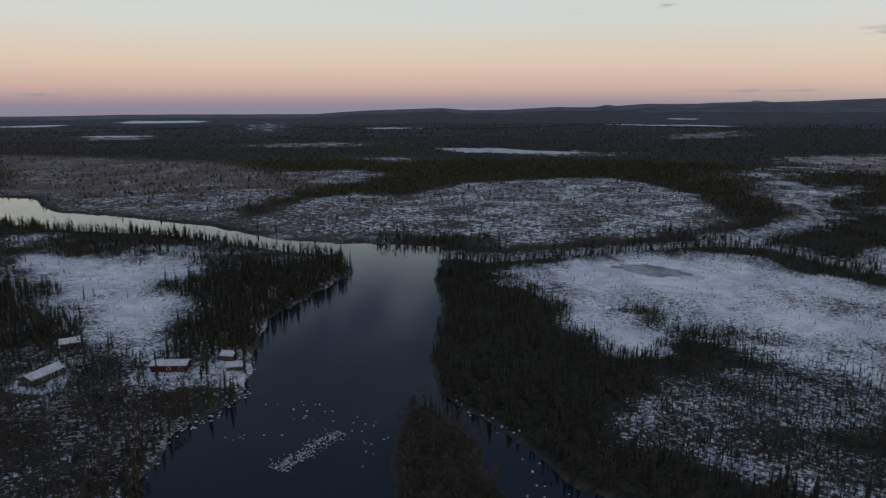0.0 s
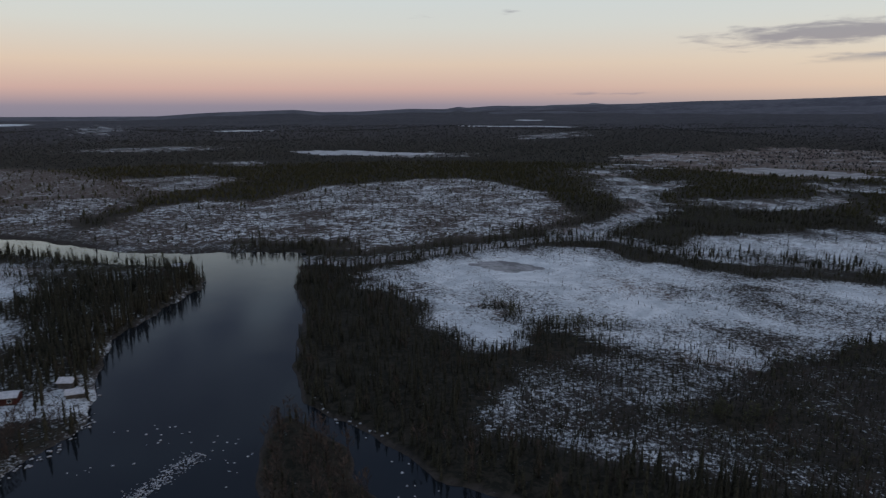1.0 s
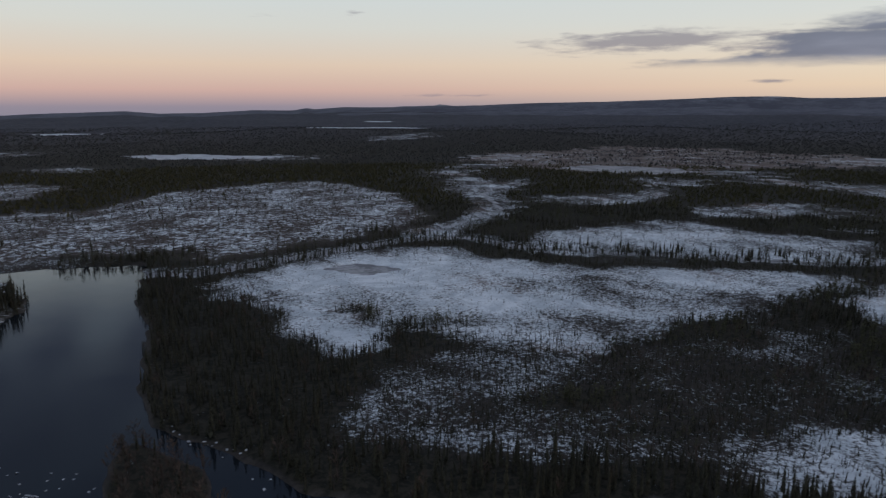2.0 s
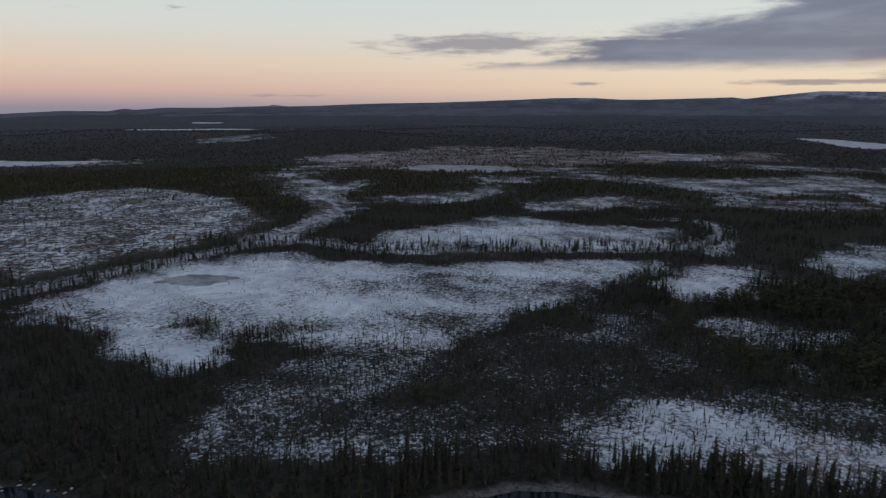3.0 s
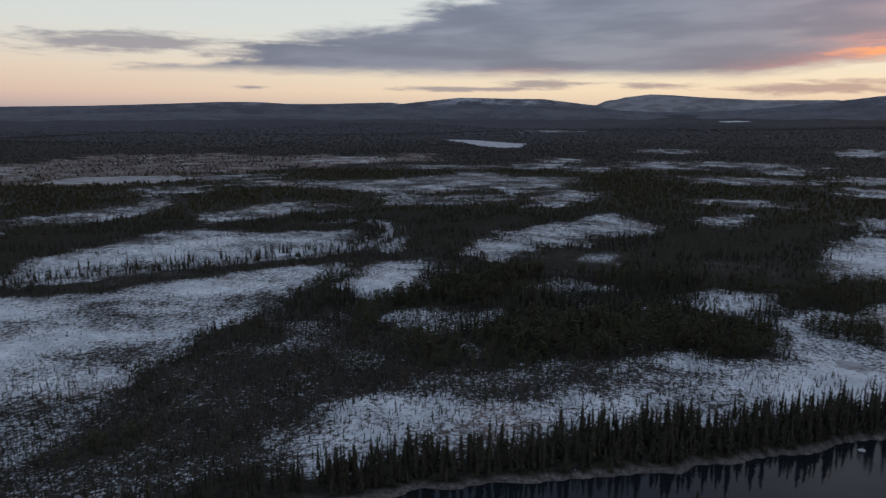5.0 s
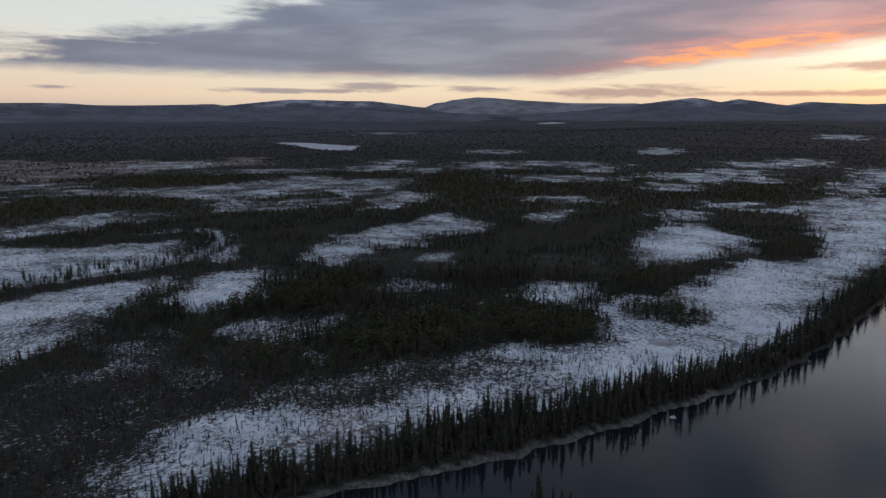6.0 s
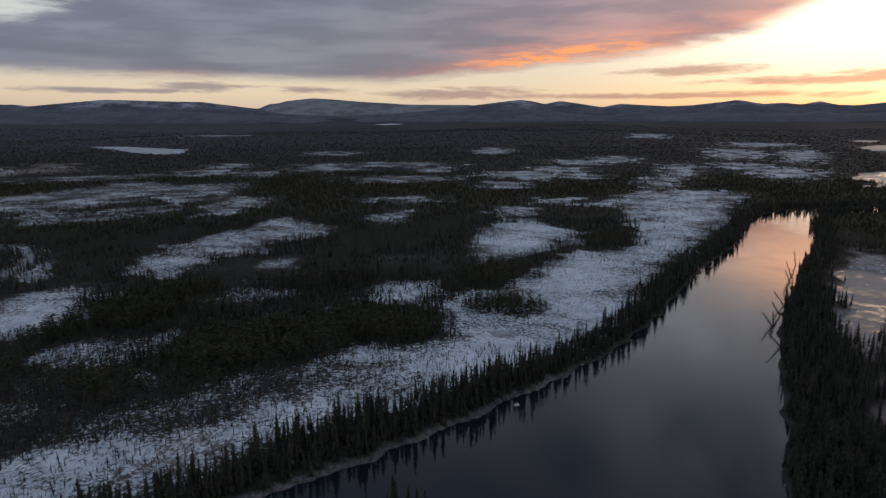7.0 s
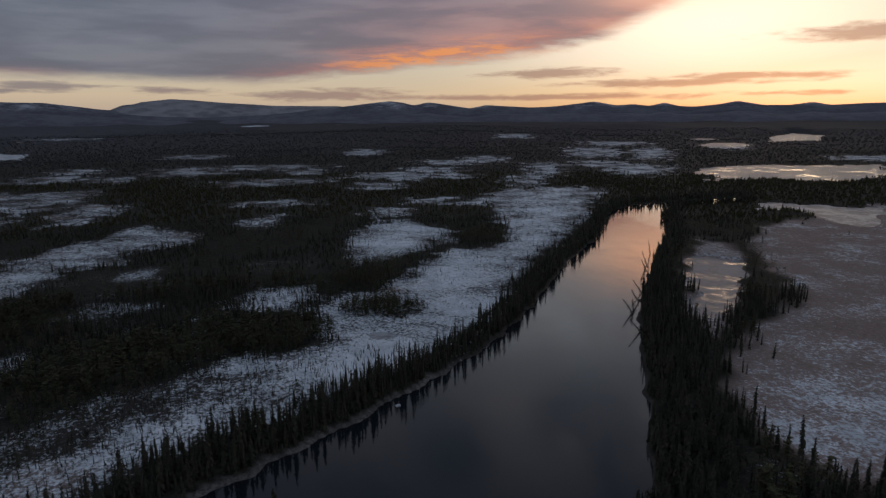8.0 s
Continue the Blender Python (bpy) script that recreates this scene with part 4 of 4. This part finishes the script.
rng = random.Random(3)
fine_spruce = [only(spruce_shape(rng, 20, 4, w=0.8)) for i in range(7)]
near_spruce = [only(spruce_shape(rng, 10, 3, w=0.78)) for i in range(7)]
mid_spruce = [only(spruce_shape(rng, 5, 3, w=1.0)) for i in range(6)]
small_spruce = [only(spruce_shape(rng, 3, 2, w=1.0)) for i in range(6)]
far_spruce = [only(far_spruce_shape(rng)) for i in range(6)]
far_clump = [only(far_clump_shape(rng)) for i in range(6)]
near_pine = [with_trunk(pine_shape(rng, 18), 8.0, 0.12, 3) for i in range(5)]
mid_pine = [only(pine_shape(rng, 8, 9.5)) for i in range(5)]
near_birch = [with_trunk(birch_shape(rng, 15), 5.6, 0.07, 3) for i in range(5)]


def wooded(x, y, gain=1.0):
    """Which points carry a tree, by the density of the woods there."""
    return rs.uniform(0, 1, len(x)) < field(trees, x, y) * gain


# woods by distance, denser and finer close by
pine_zone = lambda x, y: (wobble(x, y, 120, 41) + 0.5 * wobble(x, y, 40, 42) > -0.1) | (field(grove, x, y) > -4) | (field(knoll, x, y) > -1.5)
x, y = scatter(100, 340, 2.35)
k = wooded(x, y)
x, y = x[k], y[k]
p = pine_zone(x, y) & (field(river, x, y) < -22) & (x > 0.4 * y)
b = (rs.uniform(0, 1, len(x)) < np.where(field(sparse, x, y) > 0, 0.12, 0.06)) | ((field(islets, x, y) > -1) & (rs.uniform(0, 1, len(x)) < 0.9)) | ((x < -66) & (y < 175) & (rs.uniform(0, 1, len(x)) < 0.88))
NEAR = (x[~p & ~b], y[~p & ~b])
planted("pine_wood", near_pine, x[p & ~b], y[p & ~b], tall(x[p & ~b], y[p & ~b], 0.66, 0.17), PINE, "wood of dark olive green pines on the snowy heath", "trees")
planted("birch_thicket", near_birch, x[b], y[b], heights(b.sum(), 0.8, 0.25), TWIG, "leafless brown birch thicket on the river shore", "trees")
# the nearest spruces on the east bank, each a tree of its own
sx, sy = NEAR
bank = -field(river, sx, sy)
order = np.where((bank < 26) & (sx > 60) & (np.hypot(sx, sy) < 320))[0]
order = order[np.argsort(np.hypot(sx[order], sy[order]))][:300]
rest = np.setdiff1d(np.arange(len(sx)), order)
x, y = scatter(100, 345, 1.2)
few = (field(sparse_m, x, y) + 0.8 * field(fringe, x, y) > 0.3) & (field(open_, x, y) < 0.85) & (field(wet, x, y) < -3) & (field(grass_m, x, y) < 0.3)
tuft = (field(open_, x, y) > 0.5) & (field(wet, x, y) < -6) & (rs.uniform(0, 1, len(x)) < 0.05 + 0.30 * smooth(field(tussock, x, y), -12, 6) + 0.08 * wobble(x, y, 40, 79))
few |= (field(open_, x, y) > 0.5) & (np.hypot(x, y) < 230) & (field(wet, x, y) < -8) & (rs.uniform(0, 1, len(x)) < 0.42) & (x > 90)
few &= rs.uniform(0, 1, len(x)) < 0.66 + 0.34 * wobble(x, y, 26, 71)
planted("bog_tufts", small_spruce, x[tuft], y[tuft], heights(tuft.sum(), 0.13, 0.05), SPRUCE, "low dark saplings scattered on the snowy bog", "shrubs")
x, y = x[few], y[few]
planted("stunted_spruces", small_spruce, x, y, heights(len(x), 0.20, 0.08), SPRUCE, "sparse stunted dark spruces on snowy heath", "trees")
close = np.hypot(sx[rest], sy[rest]) < 185
front, rest = rest[close], rest[~close]
planted("riverside_spruces", fine_spruce, sx[front], sy[front], tall(sx[front], sy[front], 0.64, 0.2) * (1 + 0.1 * field(rim, sx[front], sy[front])), SPRUCE, "dense stand of slim dark spruces by the river", "trees", 1.25)
planted("spruce_wood", near_spruce, sx[rest], sy[rest], tall(sx[rest], sy[rest], 0.68, 0.2) * (1 + 0.1 * field(rim, sx[rest], sy[rest])), SPRUCE, "dense wood of narrow dark green spruces in thin snow", "trees", 1.25)
SPRUCES = []
for i in range(6):
    crown = spruce_shape(rng, 26, 5, w=0.76)
    tv, tf = trunk_shape(9.7, 0.15, 6)
    SPRUCES.append((mesh_from("crown", *crown, SPRUCE), mesh_from("trunk", tv, tf, BARK)))
zz = field(GZ, sx[order], sy[order])
hh = heights(len(order), 0.66, 0.19) * np.where(sy[order] < -60, 0.8, 1.0)


def spruce(x, y, z, h, label, group):
    """One spruce with crown and trunk; h: its height in tens of metres."""
    tree = new("spruce_tree")
    tree.matrix_world = pose(x, y, z, rng.uniform(-2, 2), rng.uniform(-2, 2), rng.uniform(0, 360)) @ Matrix.Diagonal((h, h, h, 1))
    tagged(tree, label, "tree", group)
    crown, trunk = SPRUCES[rng.randrange(6)]
    new("crown", crown).parent = tree
    new("trunk", trunk).parent = tree


for i, o in enumerate(order):
    spruce(sx[o], sy[o], zz[i], hh[i], "narrow dark green spruce on the river bank", "spruces on the river bank")
for i in range(9):
    x, y = 120 + rng.uniform(-4, 4), 4.5 + rng.uniform(-5, 5)
    spruce(x, y, float(field(GZ, np.array([x]), np.array([y]))[0]), rng.uniform(1.02, 1.24), "tall dark spruce on a small wooded islet", "spruces on the islet")

x, y = scatter(340, 560, 3.5)
k = wooded(x, y)
p = pine_zone(x, y)[k]
x, y = x[k], y[k]
planted("spruce_forest", small_spruce, x[~p], y[~p], tall(x[~p], y[~p], 0.45, 0.14) * (1 + 0.3 * field(rim, x[~p], y[~p])), SPRUCE, "dark spruce forest between snowy bogs", "trees", 1.7)
planted("pine_forest", mid_pine, x[p], y[p], tall(x[p], y[p], 0.60, 0.15), PINE, "dark olive green pine forest between snowy bogs", "trees")
x, y = scatter(340, 760, 2.8)
k = (field(rim, x, y) > 0.35) & (rs.uniform(0, 1, len(x)) < np.where(field(by_stream, x, y) < 16, 0.75, 0.85))
planted("waterside_spruces", mid_spruce, x[k], y[k], heights(k.sum(), 0.72, 0.2) * np.where(np.arctan2(x[k], y[k]) > 1.4, 1.0, 0.66), SPRUCE, "row of tall dark spruces along the water", "trees", 1.3)
x, y = scatter(100, 345, 1.7)
k = (field(river, x, y) < -1.2) & (field(rim, x, y) > 0.5) & (x > 60) & (rs.uniform(0, 1, len(x)) < 0.9)
planted("shore_thicket", small_spruce, x[k], y[k], heights(k.sum(), 0.38, 0.13), SPRUCE, "thicket of young spruces along the river edge", "trees", 1.5)
x, y = scatter(345, 560, 2.3)
k = (field(fringe, x, y) > 0.12) & (field(open_, x, y) < 0.8) & (field(wet, x, y) < -3) & (field(grass_m, x, y) < 0.3) & (field(heath_m, x, y) < 0.3) & (rs.uniform(0, 1, len(x)) < 0.6 + 0.35 * wobble(x, y, 30, 75))
planted("edge_spruces", small_spruce, x[k], y[k], heights(k.sum(), 0.30, 0.11), SPRUCE, "stunted dark spruces along the edges of the bogs", "trees", 1.3)
x, y = scatter(200, 520, 1.9)
k = (field(knoll, x, y) > 0) & (rs.uniform(0, 1, len(x)) < 0.9)
planted("knoll_pines", mid_pine, x[k], y[k], heights(k.sum(), 0.42, 0.14), PINE, "small dark pines crowding low knolls in the bog", "trees")
x, y = scatter(345, 640, 3.6)
k = (field(open_, x, y) > 0.4) & (field(wet, x, y) < -4) & (rs.uniform(0, 1, len(x)) < 0.30 + 0.3 * wobble(x, y, 40, 74))
planted("bog_saplings", small_spruce, x[k], y[k], heights(k.sum(), 0.22, 0.08), SPRUCE, "scattered small spruces on the snowy bogs", "trees")
x, y = scatter(560, 1000, 4.4)
k = wooded(x, y)
planted("mixed_forest", far_spruce, x[k], y[k], tall(x[k], y[k], 0.33, 0.09), PINE, "dark conifer forest beyond the river bogs", "trees", 2.2)
x, y = scatter(1000, 1800, 8.2)
k = wooded(x, y)
planted("far_forest", far_clump, x[k], y[k], heights(k.sum(), 0.23, 0.07), HAZY_NEEDLES, "distant dark conifer forest", "trees", 1.7)
x, y = scatter(1800, 3000, 14)
k = wooded(x, y)
planted("farthest_forest", far_clump, x[k], y[k], heights(k.sum(), 0.27, 0.08), HAZY_NEEDLES, "very distant dark conifer forest", "trees", 2.4)
# dwarf shrubs and tussocks on the open bogs and heath
x, y = scatter(100, 480, 1.6)
m = (field(trees, x, y) < 0.4) & (field(wet, x, y) < -2) & (rs.uniform(0, 1, len(x)) < (0.28 + 0.25 * wobble(x, y, 30, 72)) * (1 - 0.6 * smooth(np.hypot(x, y), 280, 240)) + 0.25 * field(heath_m, x, y))
planted("bog_shrubs", [only(birch_shape(rng, 1, 3.4)) for i in range(8)], x[m], y[m], heights(m.sum(), 0.26, 0.10), TWIG, "low brown dwarf shrubs poking out of the snow", "shrubs")

x, y = scatter(440, 860, 3.0)
m = (field(heath_m, x, y) + 0.5 * field(brown, x, y) > 0.4) & (field(wet, x, y) < -3) & (rs.uniform(0, 1, len(x)) < 0.5 + 0.4 * wobble(x, y, 40, 73))
planted("heath_shrubs", [only(birch_shape(rng, 1, 3.8)) for i in range(6)], x[m], y[m], heights(m.sum(), 0.40, 0.12), TWIG, "low dark shrubs and saplings over the snowy heath", "shrubs")

x, y = scatter(380, 860, 3.9)
m = (field(heath_m, x, y) > 0.4) & (field(wet, x, y) < -3) & (rs.uniform(0, 1, len(x)) < 0.62 + 0.4 * wobble(x, y, 34, 78))
planted("heath_saplings", far_spruce, x[m], y[m], heights(m.sum(), 0.19, 0.07), SPRUCE, "scattered low dark saplings over the snowy heath", "shrubs")


# ================= things on the land =================
FROST = plain_material("thin_snow", (0.30, 0.31, 0.33), (0.52, 0.53, 0.56), 0.7, 3.0, 0.02)
SNOW = plain_material("roof_snow", (0.42, 0.44, 0.47), (0.60, 0.61, 0.64), 0.7, 1.5, 0.03)
RED = plain_material("falu_red_boards", (0.065, 0.026, 0.020), (0.105, 0.042, 0.033), 0.85, 4.0)
TIMBER = plain_material("grey_timber", (0.07, 0.062, 0.055), (0.15, 0.135, 0.12), 0.85, 4.0)
TRIM = plain_material("white_trim", (0.55, 0.55, 0.53), (0.70, 0.70, 0.68), 0.6, 6.0)
PANE, pk, pb = material("dark_pane", 0.08)
pb.inputs["Base Color"].default_value = (0.012, 0.014, 0.017, 1)
STONE = plain_material("river_stone", (0.055, 0.052, 0.05), (0.16, 0.15, 0.145), 0.75, 2.5, 0.05)
DEAD = bark_material("dead_wood", (0.045, 0.04, 0.036), (0.14, 0.125, 0.11))


def box(bm, x0, y0, z0, x1, y1, z1):
    m = bmesh.ops.create_cube(bm, size=1.0, matrix=Matrix.Translation(((x0 + x1) / 2, (y0 + y1) / 2, (z0 + z1) / 2)) @ Matrix.Diagonal((x1 - x0, y1 - y0, z1 - z0, 1)))
    return m["verts"]


def slab(bm, pts, thick):
    """A four-cornered slab, thickened downwards."""
    top = [bm.verts.new(p) for p in pts]
    low = [bm.verts.new((p[0], p[1], p[2] - thick)) for p in pts]
    bm.faces.new(top)
    bm.faces.new(low[::-1])
    for i in range(4):
        j = (i + 1) % 4
        bm.faces.new((top[j], top[i], low[i], low[j]))


def cabin(m, length, width, wall, ridge, wall_mat, label, doors=1, windows=2, chimney=False):
    """A gabled timber building with a snowy roof; its long side lies along x, its front to -y."""
    hut = new("cabin")
    hut.matrix_world = m
    tagged(hut, label, "cabin")
    L, Wd = length / 2, width / 2
    bm = bmesh.new()
    ring = [bm.verts.new(p) for p in ((-L, -Wd, -0.4), (L, -Wd, -0.4), (L, Wd, -0.4), (-L, Wd, -0.4))]
    up = [bm.verts.new(p) for p in ((-L, -Wd, wall), (L, -Wd, wall), (L, Wd, wall), (-L, Wd, wall))]
    peak = [bm.verts.new((-L, 0, ridge)), bm.verts.new((L, 0, ridge))]
    for i in (0, 2):
        bm.faces.new((ring[i], ring[i + 1], up[i + 1], up[i]))
    bm.faces.new((ring[1], ring[2], up[2], peak[1], up[1]))
    bm.faces.new((ring[3], ring[0], up[0], peak[0], up[3]))
    part("wall", bm, wall_mat, hut)
    slope = (ridge - wall) / Wd
    eave = wall - 0.4 * slope
    for side, name in ((-1, "roof"), (1, "roof")):
        bm = bmesh.new()
        pts = [(-L - 0.4, side * (Wd + 0.4), eave + 0.12), (L + 0.4, side * (Wd + 0.4), eave + 0.12), (L + 0.4, 0, ridge + 0.12), (-L - 0.4, 0, ridge + 0.12)]
        slab(bm, pts if side < 0 else pts[::-1], 0.12)
        roof = part(name, bm, TIMBER, hut)
        bm = bmesh.new()
        pts = [(-L - 0.35, side * (Wd + 0.34), eave + 0.30), (L + 0.35, side * (Wd + 0.34), eave + 0.30), (L + 0.35, 0, ridge + 0.30), (-L - 0.35, 0, ridge + 0.30)]
        slab(bm, pts if side < 0 else pts[::-1], 0.17)
        part("snow_layer", bm, SNOW, roof, "white snow on the roof")
    n = doors + windows
    for i in range(n):
        x = -L + length * (i + 0.5) / n
        if i < doors:
            bm = bmesh.new()
            box(bm, x - 0.45, -Wd - 0.06, 0.0, x + 0.45, -Wd - 0.003, min(2.0, wall - 0.1))
            part("door", bm, TIMBER, hut, "grey plank door")
        else:
            bm = bmesh.new()
            box(bm, x - 0.55, -Wd - 0.07, wall - 1.45, x + 0.55, -Wd - 0.003, wall - 0.45)
            w = part("window", bm, TRIM, hut, "pale window frame")
            bm = bmesh.new()
            box(bm, x - 0.45, -Wd - 0.085, wall - 1.35, x + 0.45, -Wd - 0.073, wall - 0.55)
            part("pane", bm, PANE, w, "dark glass pane")
    if chimney:
        bm = bmesh.new()
        box(bm, -0.3, 0.2, ridge - 0.6, 0.3, 0.8, ridge + 0.9)
        part("chimney", bm, STONE, hut, "dark stone chimney")
    return hut


def ground_at(x, y):
    return float(field(GZ, np.array([float(x)]), np.array([float(y)]))[0])


def stand(x, y, turn, dz=0.0):
    return pose(x, y, ground_at(x, y) + dz, 0, 0, turn)


cabin(stand(-88, 188, 4), 10.5, 4.6, 2.1, 2.8, RED, "long dull red timber cabin with snow on its roof", 1, 2)
cabin(stand(-122, 179, 74), 11.0, 4.6, 2.2, 3.3, TIMBER, "long grey timber barn with a snow covered roof", 1, 3)
cabin(stand(-129, 205, 30), 5.5, 4.0, 2.0, 3.0, TIMBER, "small grey timber shed under snow", 1, 1)
cabin(stand(-70.5, 341, 20), 4.5, 3.4, 1.9, 2.8, TIMBER, "small grey hut on the wooded river point", 1, 1)
cabin(stand(-67, 350, -10), 4.0, 3.0, 1.7, 2.5, TIMBER, "small snow roofed shed beside the river point", 1, 0)
cabin(stand(-73, 196, -8), 4.0, 3.4, 1.9, 2.8, TIMBER, "small shore hut with thick snow on its roof", 1, 0)
cabin(stand(-68.5, 189, 10), 5.0, 3.2, 1.3, 2.1, TIMBER, "low boat shed under snow at the water", 1, 0)


def rock_meshes():
    """Rounded boulders, each with the cap of snow that lies on it."""
    out = []
    for i in range(6):
        bm = bmesh.new()
        bmesh.ops.create_icosphere(bm, subdivisions=2, radius=0.5)
        for v in bm.verts:
            v.co *= 1 + 0.28 * noise.noise(v.co * 2.2 + Vector((i * 7.1, 0, 0)))
            v.co.z *= 0.62
        me = bpy.data.meshes.new("stone")
        bm.to_mesh(me)
        bm.free()
        me.materials.append(STONE)
        cap = bmesh.new()
        cap.from_mesh(me)
        bmesh.ops.delete(cap, geom=[f for f in cap.faces if f.normal.z < 0.45], context="FACES")
        for v in cap.verts:
            v.co = Vector((v.co.x * 1.02, v.co.y * 1.02, v.co.z + 0.06))
        bmesh.ops.solidify(cap, geom=cap.faces[:], thickness=0.07)
        cm = bpy.data.meshes.new("snow_cap")
        cap.to_mesh(cm)
        cap.free()
        cm.materials.append(FROST)
        out.append((me, cm))
    return out


ROCKS = rock_meshes()


def rock(x, y, z, size, label, group):
    ob = new("river_rock")
    ob.matrix_world = pose(x, y, z, rng.uniform(-12, 12), rng.uniform(-12, 12), rng.uniform(0, 360)) @ Matrix.Diagonal((size * rng.uniform(0.8, 1.4), size, size * rng.uniform(0.7, 1.0), 1))
    tagged(ob, label, "rock", group)
    a, b = ROCKS[rng.randrange(6)]
    new("stone", a).parent = ob
    cap = new("snow_cap", b)
    cap.parent = ob


WATER_Z = -0.55
for i in range(165):
    q, u = rng.random(), rng.gauss(0, 1)
    x, y = -41 + 11 * q + u * 0.95, 133 + 18 * q - u * 0.6
    rock(x, y, WATER_Z + rng.uniform(-0.05, 0.15), rng.uniform(0.2, 0.46), "snow capped boulder on a bar in the river", "boulders of the river bar")
for cx, cy, n, sx_, sy_ in ((-45, 165, 7, 4, 2), (-34, 158, 10, 5, 3), (-52, 148, 7, 3, 2), (-25, 152, 8, 4, 3), (-20, 143, 10, 3, 5), (13, 128, 10, 4, 5), (16, 137, 8, 3, 4), (3, 165, 6, 3, 3), (15, 121, 8, 4, 3)):
    for i in range(n):
        x, y = cx + rng.gauss(0, sx_), cy + rng.gauss(0, sy_)
        if float(field(river, np.array([x]), np.array([y]))[0]) > 0.8:
            rock(x, y, WATER_Z + rng.uniform(-0.08, 0.06), rng.uniform(0.3, 0.7), "small snow capped stone in the dark rapids", "stones in the rapids")
for line, n in (([(-60, 171), (-64, 158), (-71, 147), (-68, 124)], 42), ([(-5, 175), (5, 160), (14, 149)], 14), ([(-66, 200), (-60, 171)], 12)):
    for i in range(n):
        q = rng.random() * (len(line) - 1)
        k, f = int(q), q - int(q)
        x, y = line[k][0] * (1 - f) + line[k + 1][0] * f + rng.gauss(0, 0.9), line[k][1] * (1 - f) + line[k + 1][1] * f + rng.gauss(0, 0.9)
        z = max(ground_at(x, y), WATER_Z)
        rock(x, y, z + 0.05, rng.uniform(0.35, 0.9), "snow dusted stone along the river shore", "stones of the shore")
grit = bmesh.new()
for i in range(280):
    q, u = rng.random(), rng.gauss(0, 1)
    x, y = -41 + 11 * q + u * 1.35, 133 + 18 * q - u * 0.9
    size = rng.uniform(0.18, 0.42)
    bmesh.ops.create_icosphere(grit, subdivisions=1, radius=size * 0.5, matrix=Matrix.Translation((x, y, WATER_Z + 0.04)) @ Matrix.Diagonal((rng.uniform(0.8, 1.5), 1, 0.6, 1)))
grit_mesh = bpy.data.meshes.new("river_gravel")
grit.to_mesh(grit_mesh)
grit.free()
grit_mesh.materials.append(FROST)
tagged(new("river_gravel", grit_mesh), "snowy cobbles of the low bar in the river", "gravel", kind="stuff")
rock(181, -27, max(ground_at(181, -27), WATER_Z) + 0.1, 1.6, "large snow capped boulder at the wooded bank", "boulders at the bank")


def snag(x, y, turn, tilt, length):
    """A dead spruce that leans out over the river, with bare stubs of boughs."""
    ob = new("fallen_tree")
    ob.matrix_world = pose(x, y, ground_at(x, y) + 0.1, 0, 0, turn) @ pose(0, 0, 0, 0, tilt, 0)
    tagged(ob, "bare dead spruce leaning from the bank over the water", "tree", "fallen trees on the bank")
    vs, fs = trunk_shape(length, 0.28, 7)
    new("trunk", mesh_from("trunk", vs, fs, DEAD, True)).parent = ob
    for i in range(36):
        z = length * (0.12 + 0.86 * i / 36)
        a, l = rng.uniform(0, 6.283), (1 - z / length * 0.65) * rng.uniform(0.8, 1.9)
        bm = bmesh.new()
        d = Vector((math.cos(a), math.sin(a), rng.uniform(-0.9, 0.1))).normalized()
        bmesh.ops.create_cone(bm, cap_ends=True, segments=5, radius1=0.12, radius2=0.03, depth=l, matrix=Matrix.Translation(Vector((0, 0, z)) + d * l / 2) @ d.to_track_quat("Z", "Y").to_matrix().to_4x4())
        part("branch", bm, DEAD, ob)


for x, y, turn, tilt, length in ((248, -137, 95, 62, 10), (252, -139, 140, 48, 9), (262, -147, 120, 70, 11), (276, -157, 80, 58, 10), (290, -166, 130, 40, 9), (318, -183, 110, 52, 10), (330, -190, 90, 35, 11), (358, -208, 120, 30, 11), (224, -127, 100, 72, 9)):
    snag(x + 2.2, y - 3.0, turn, tilt * 0.62, length * 0.95)
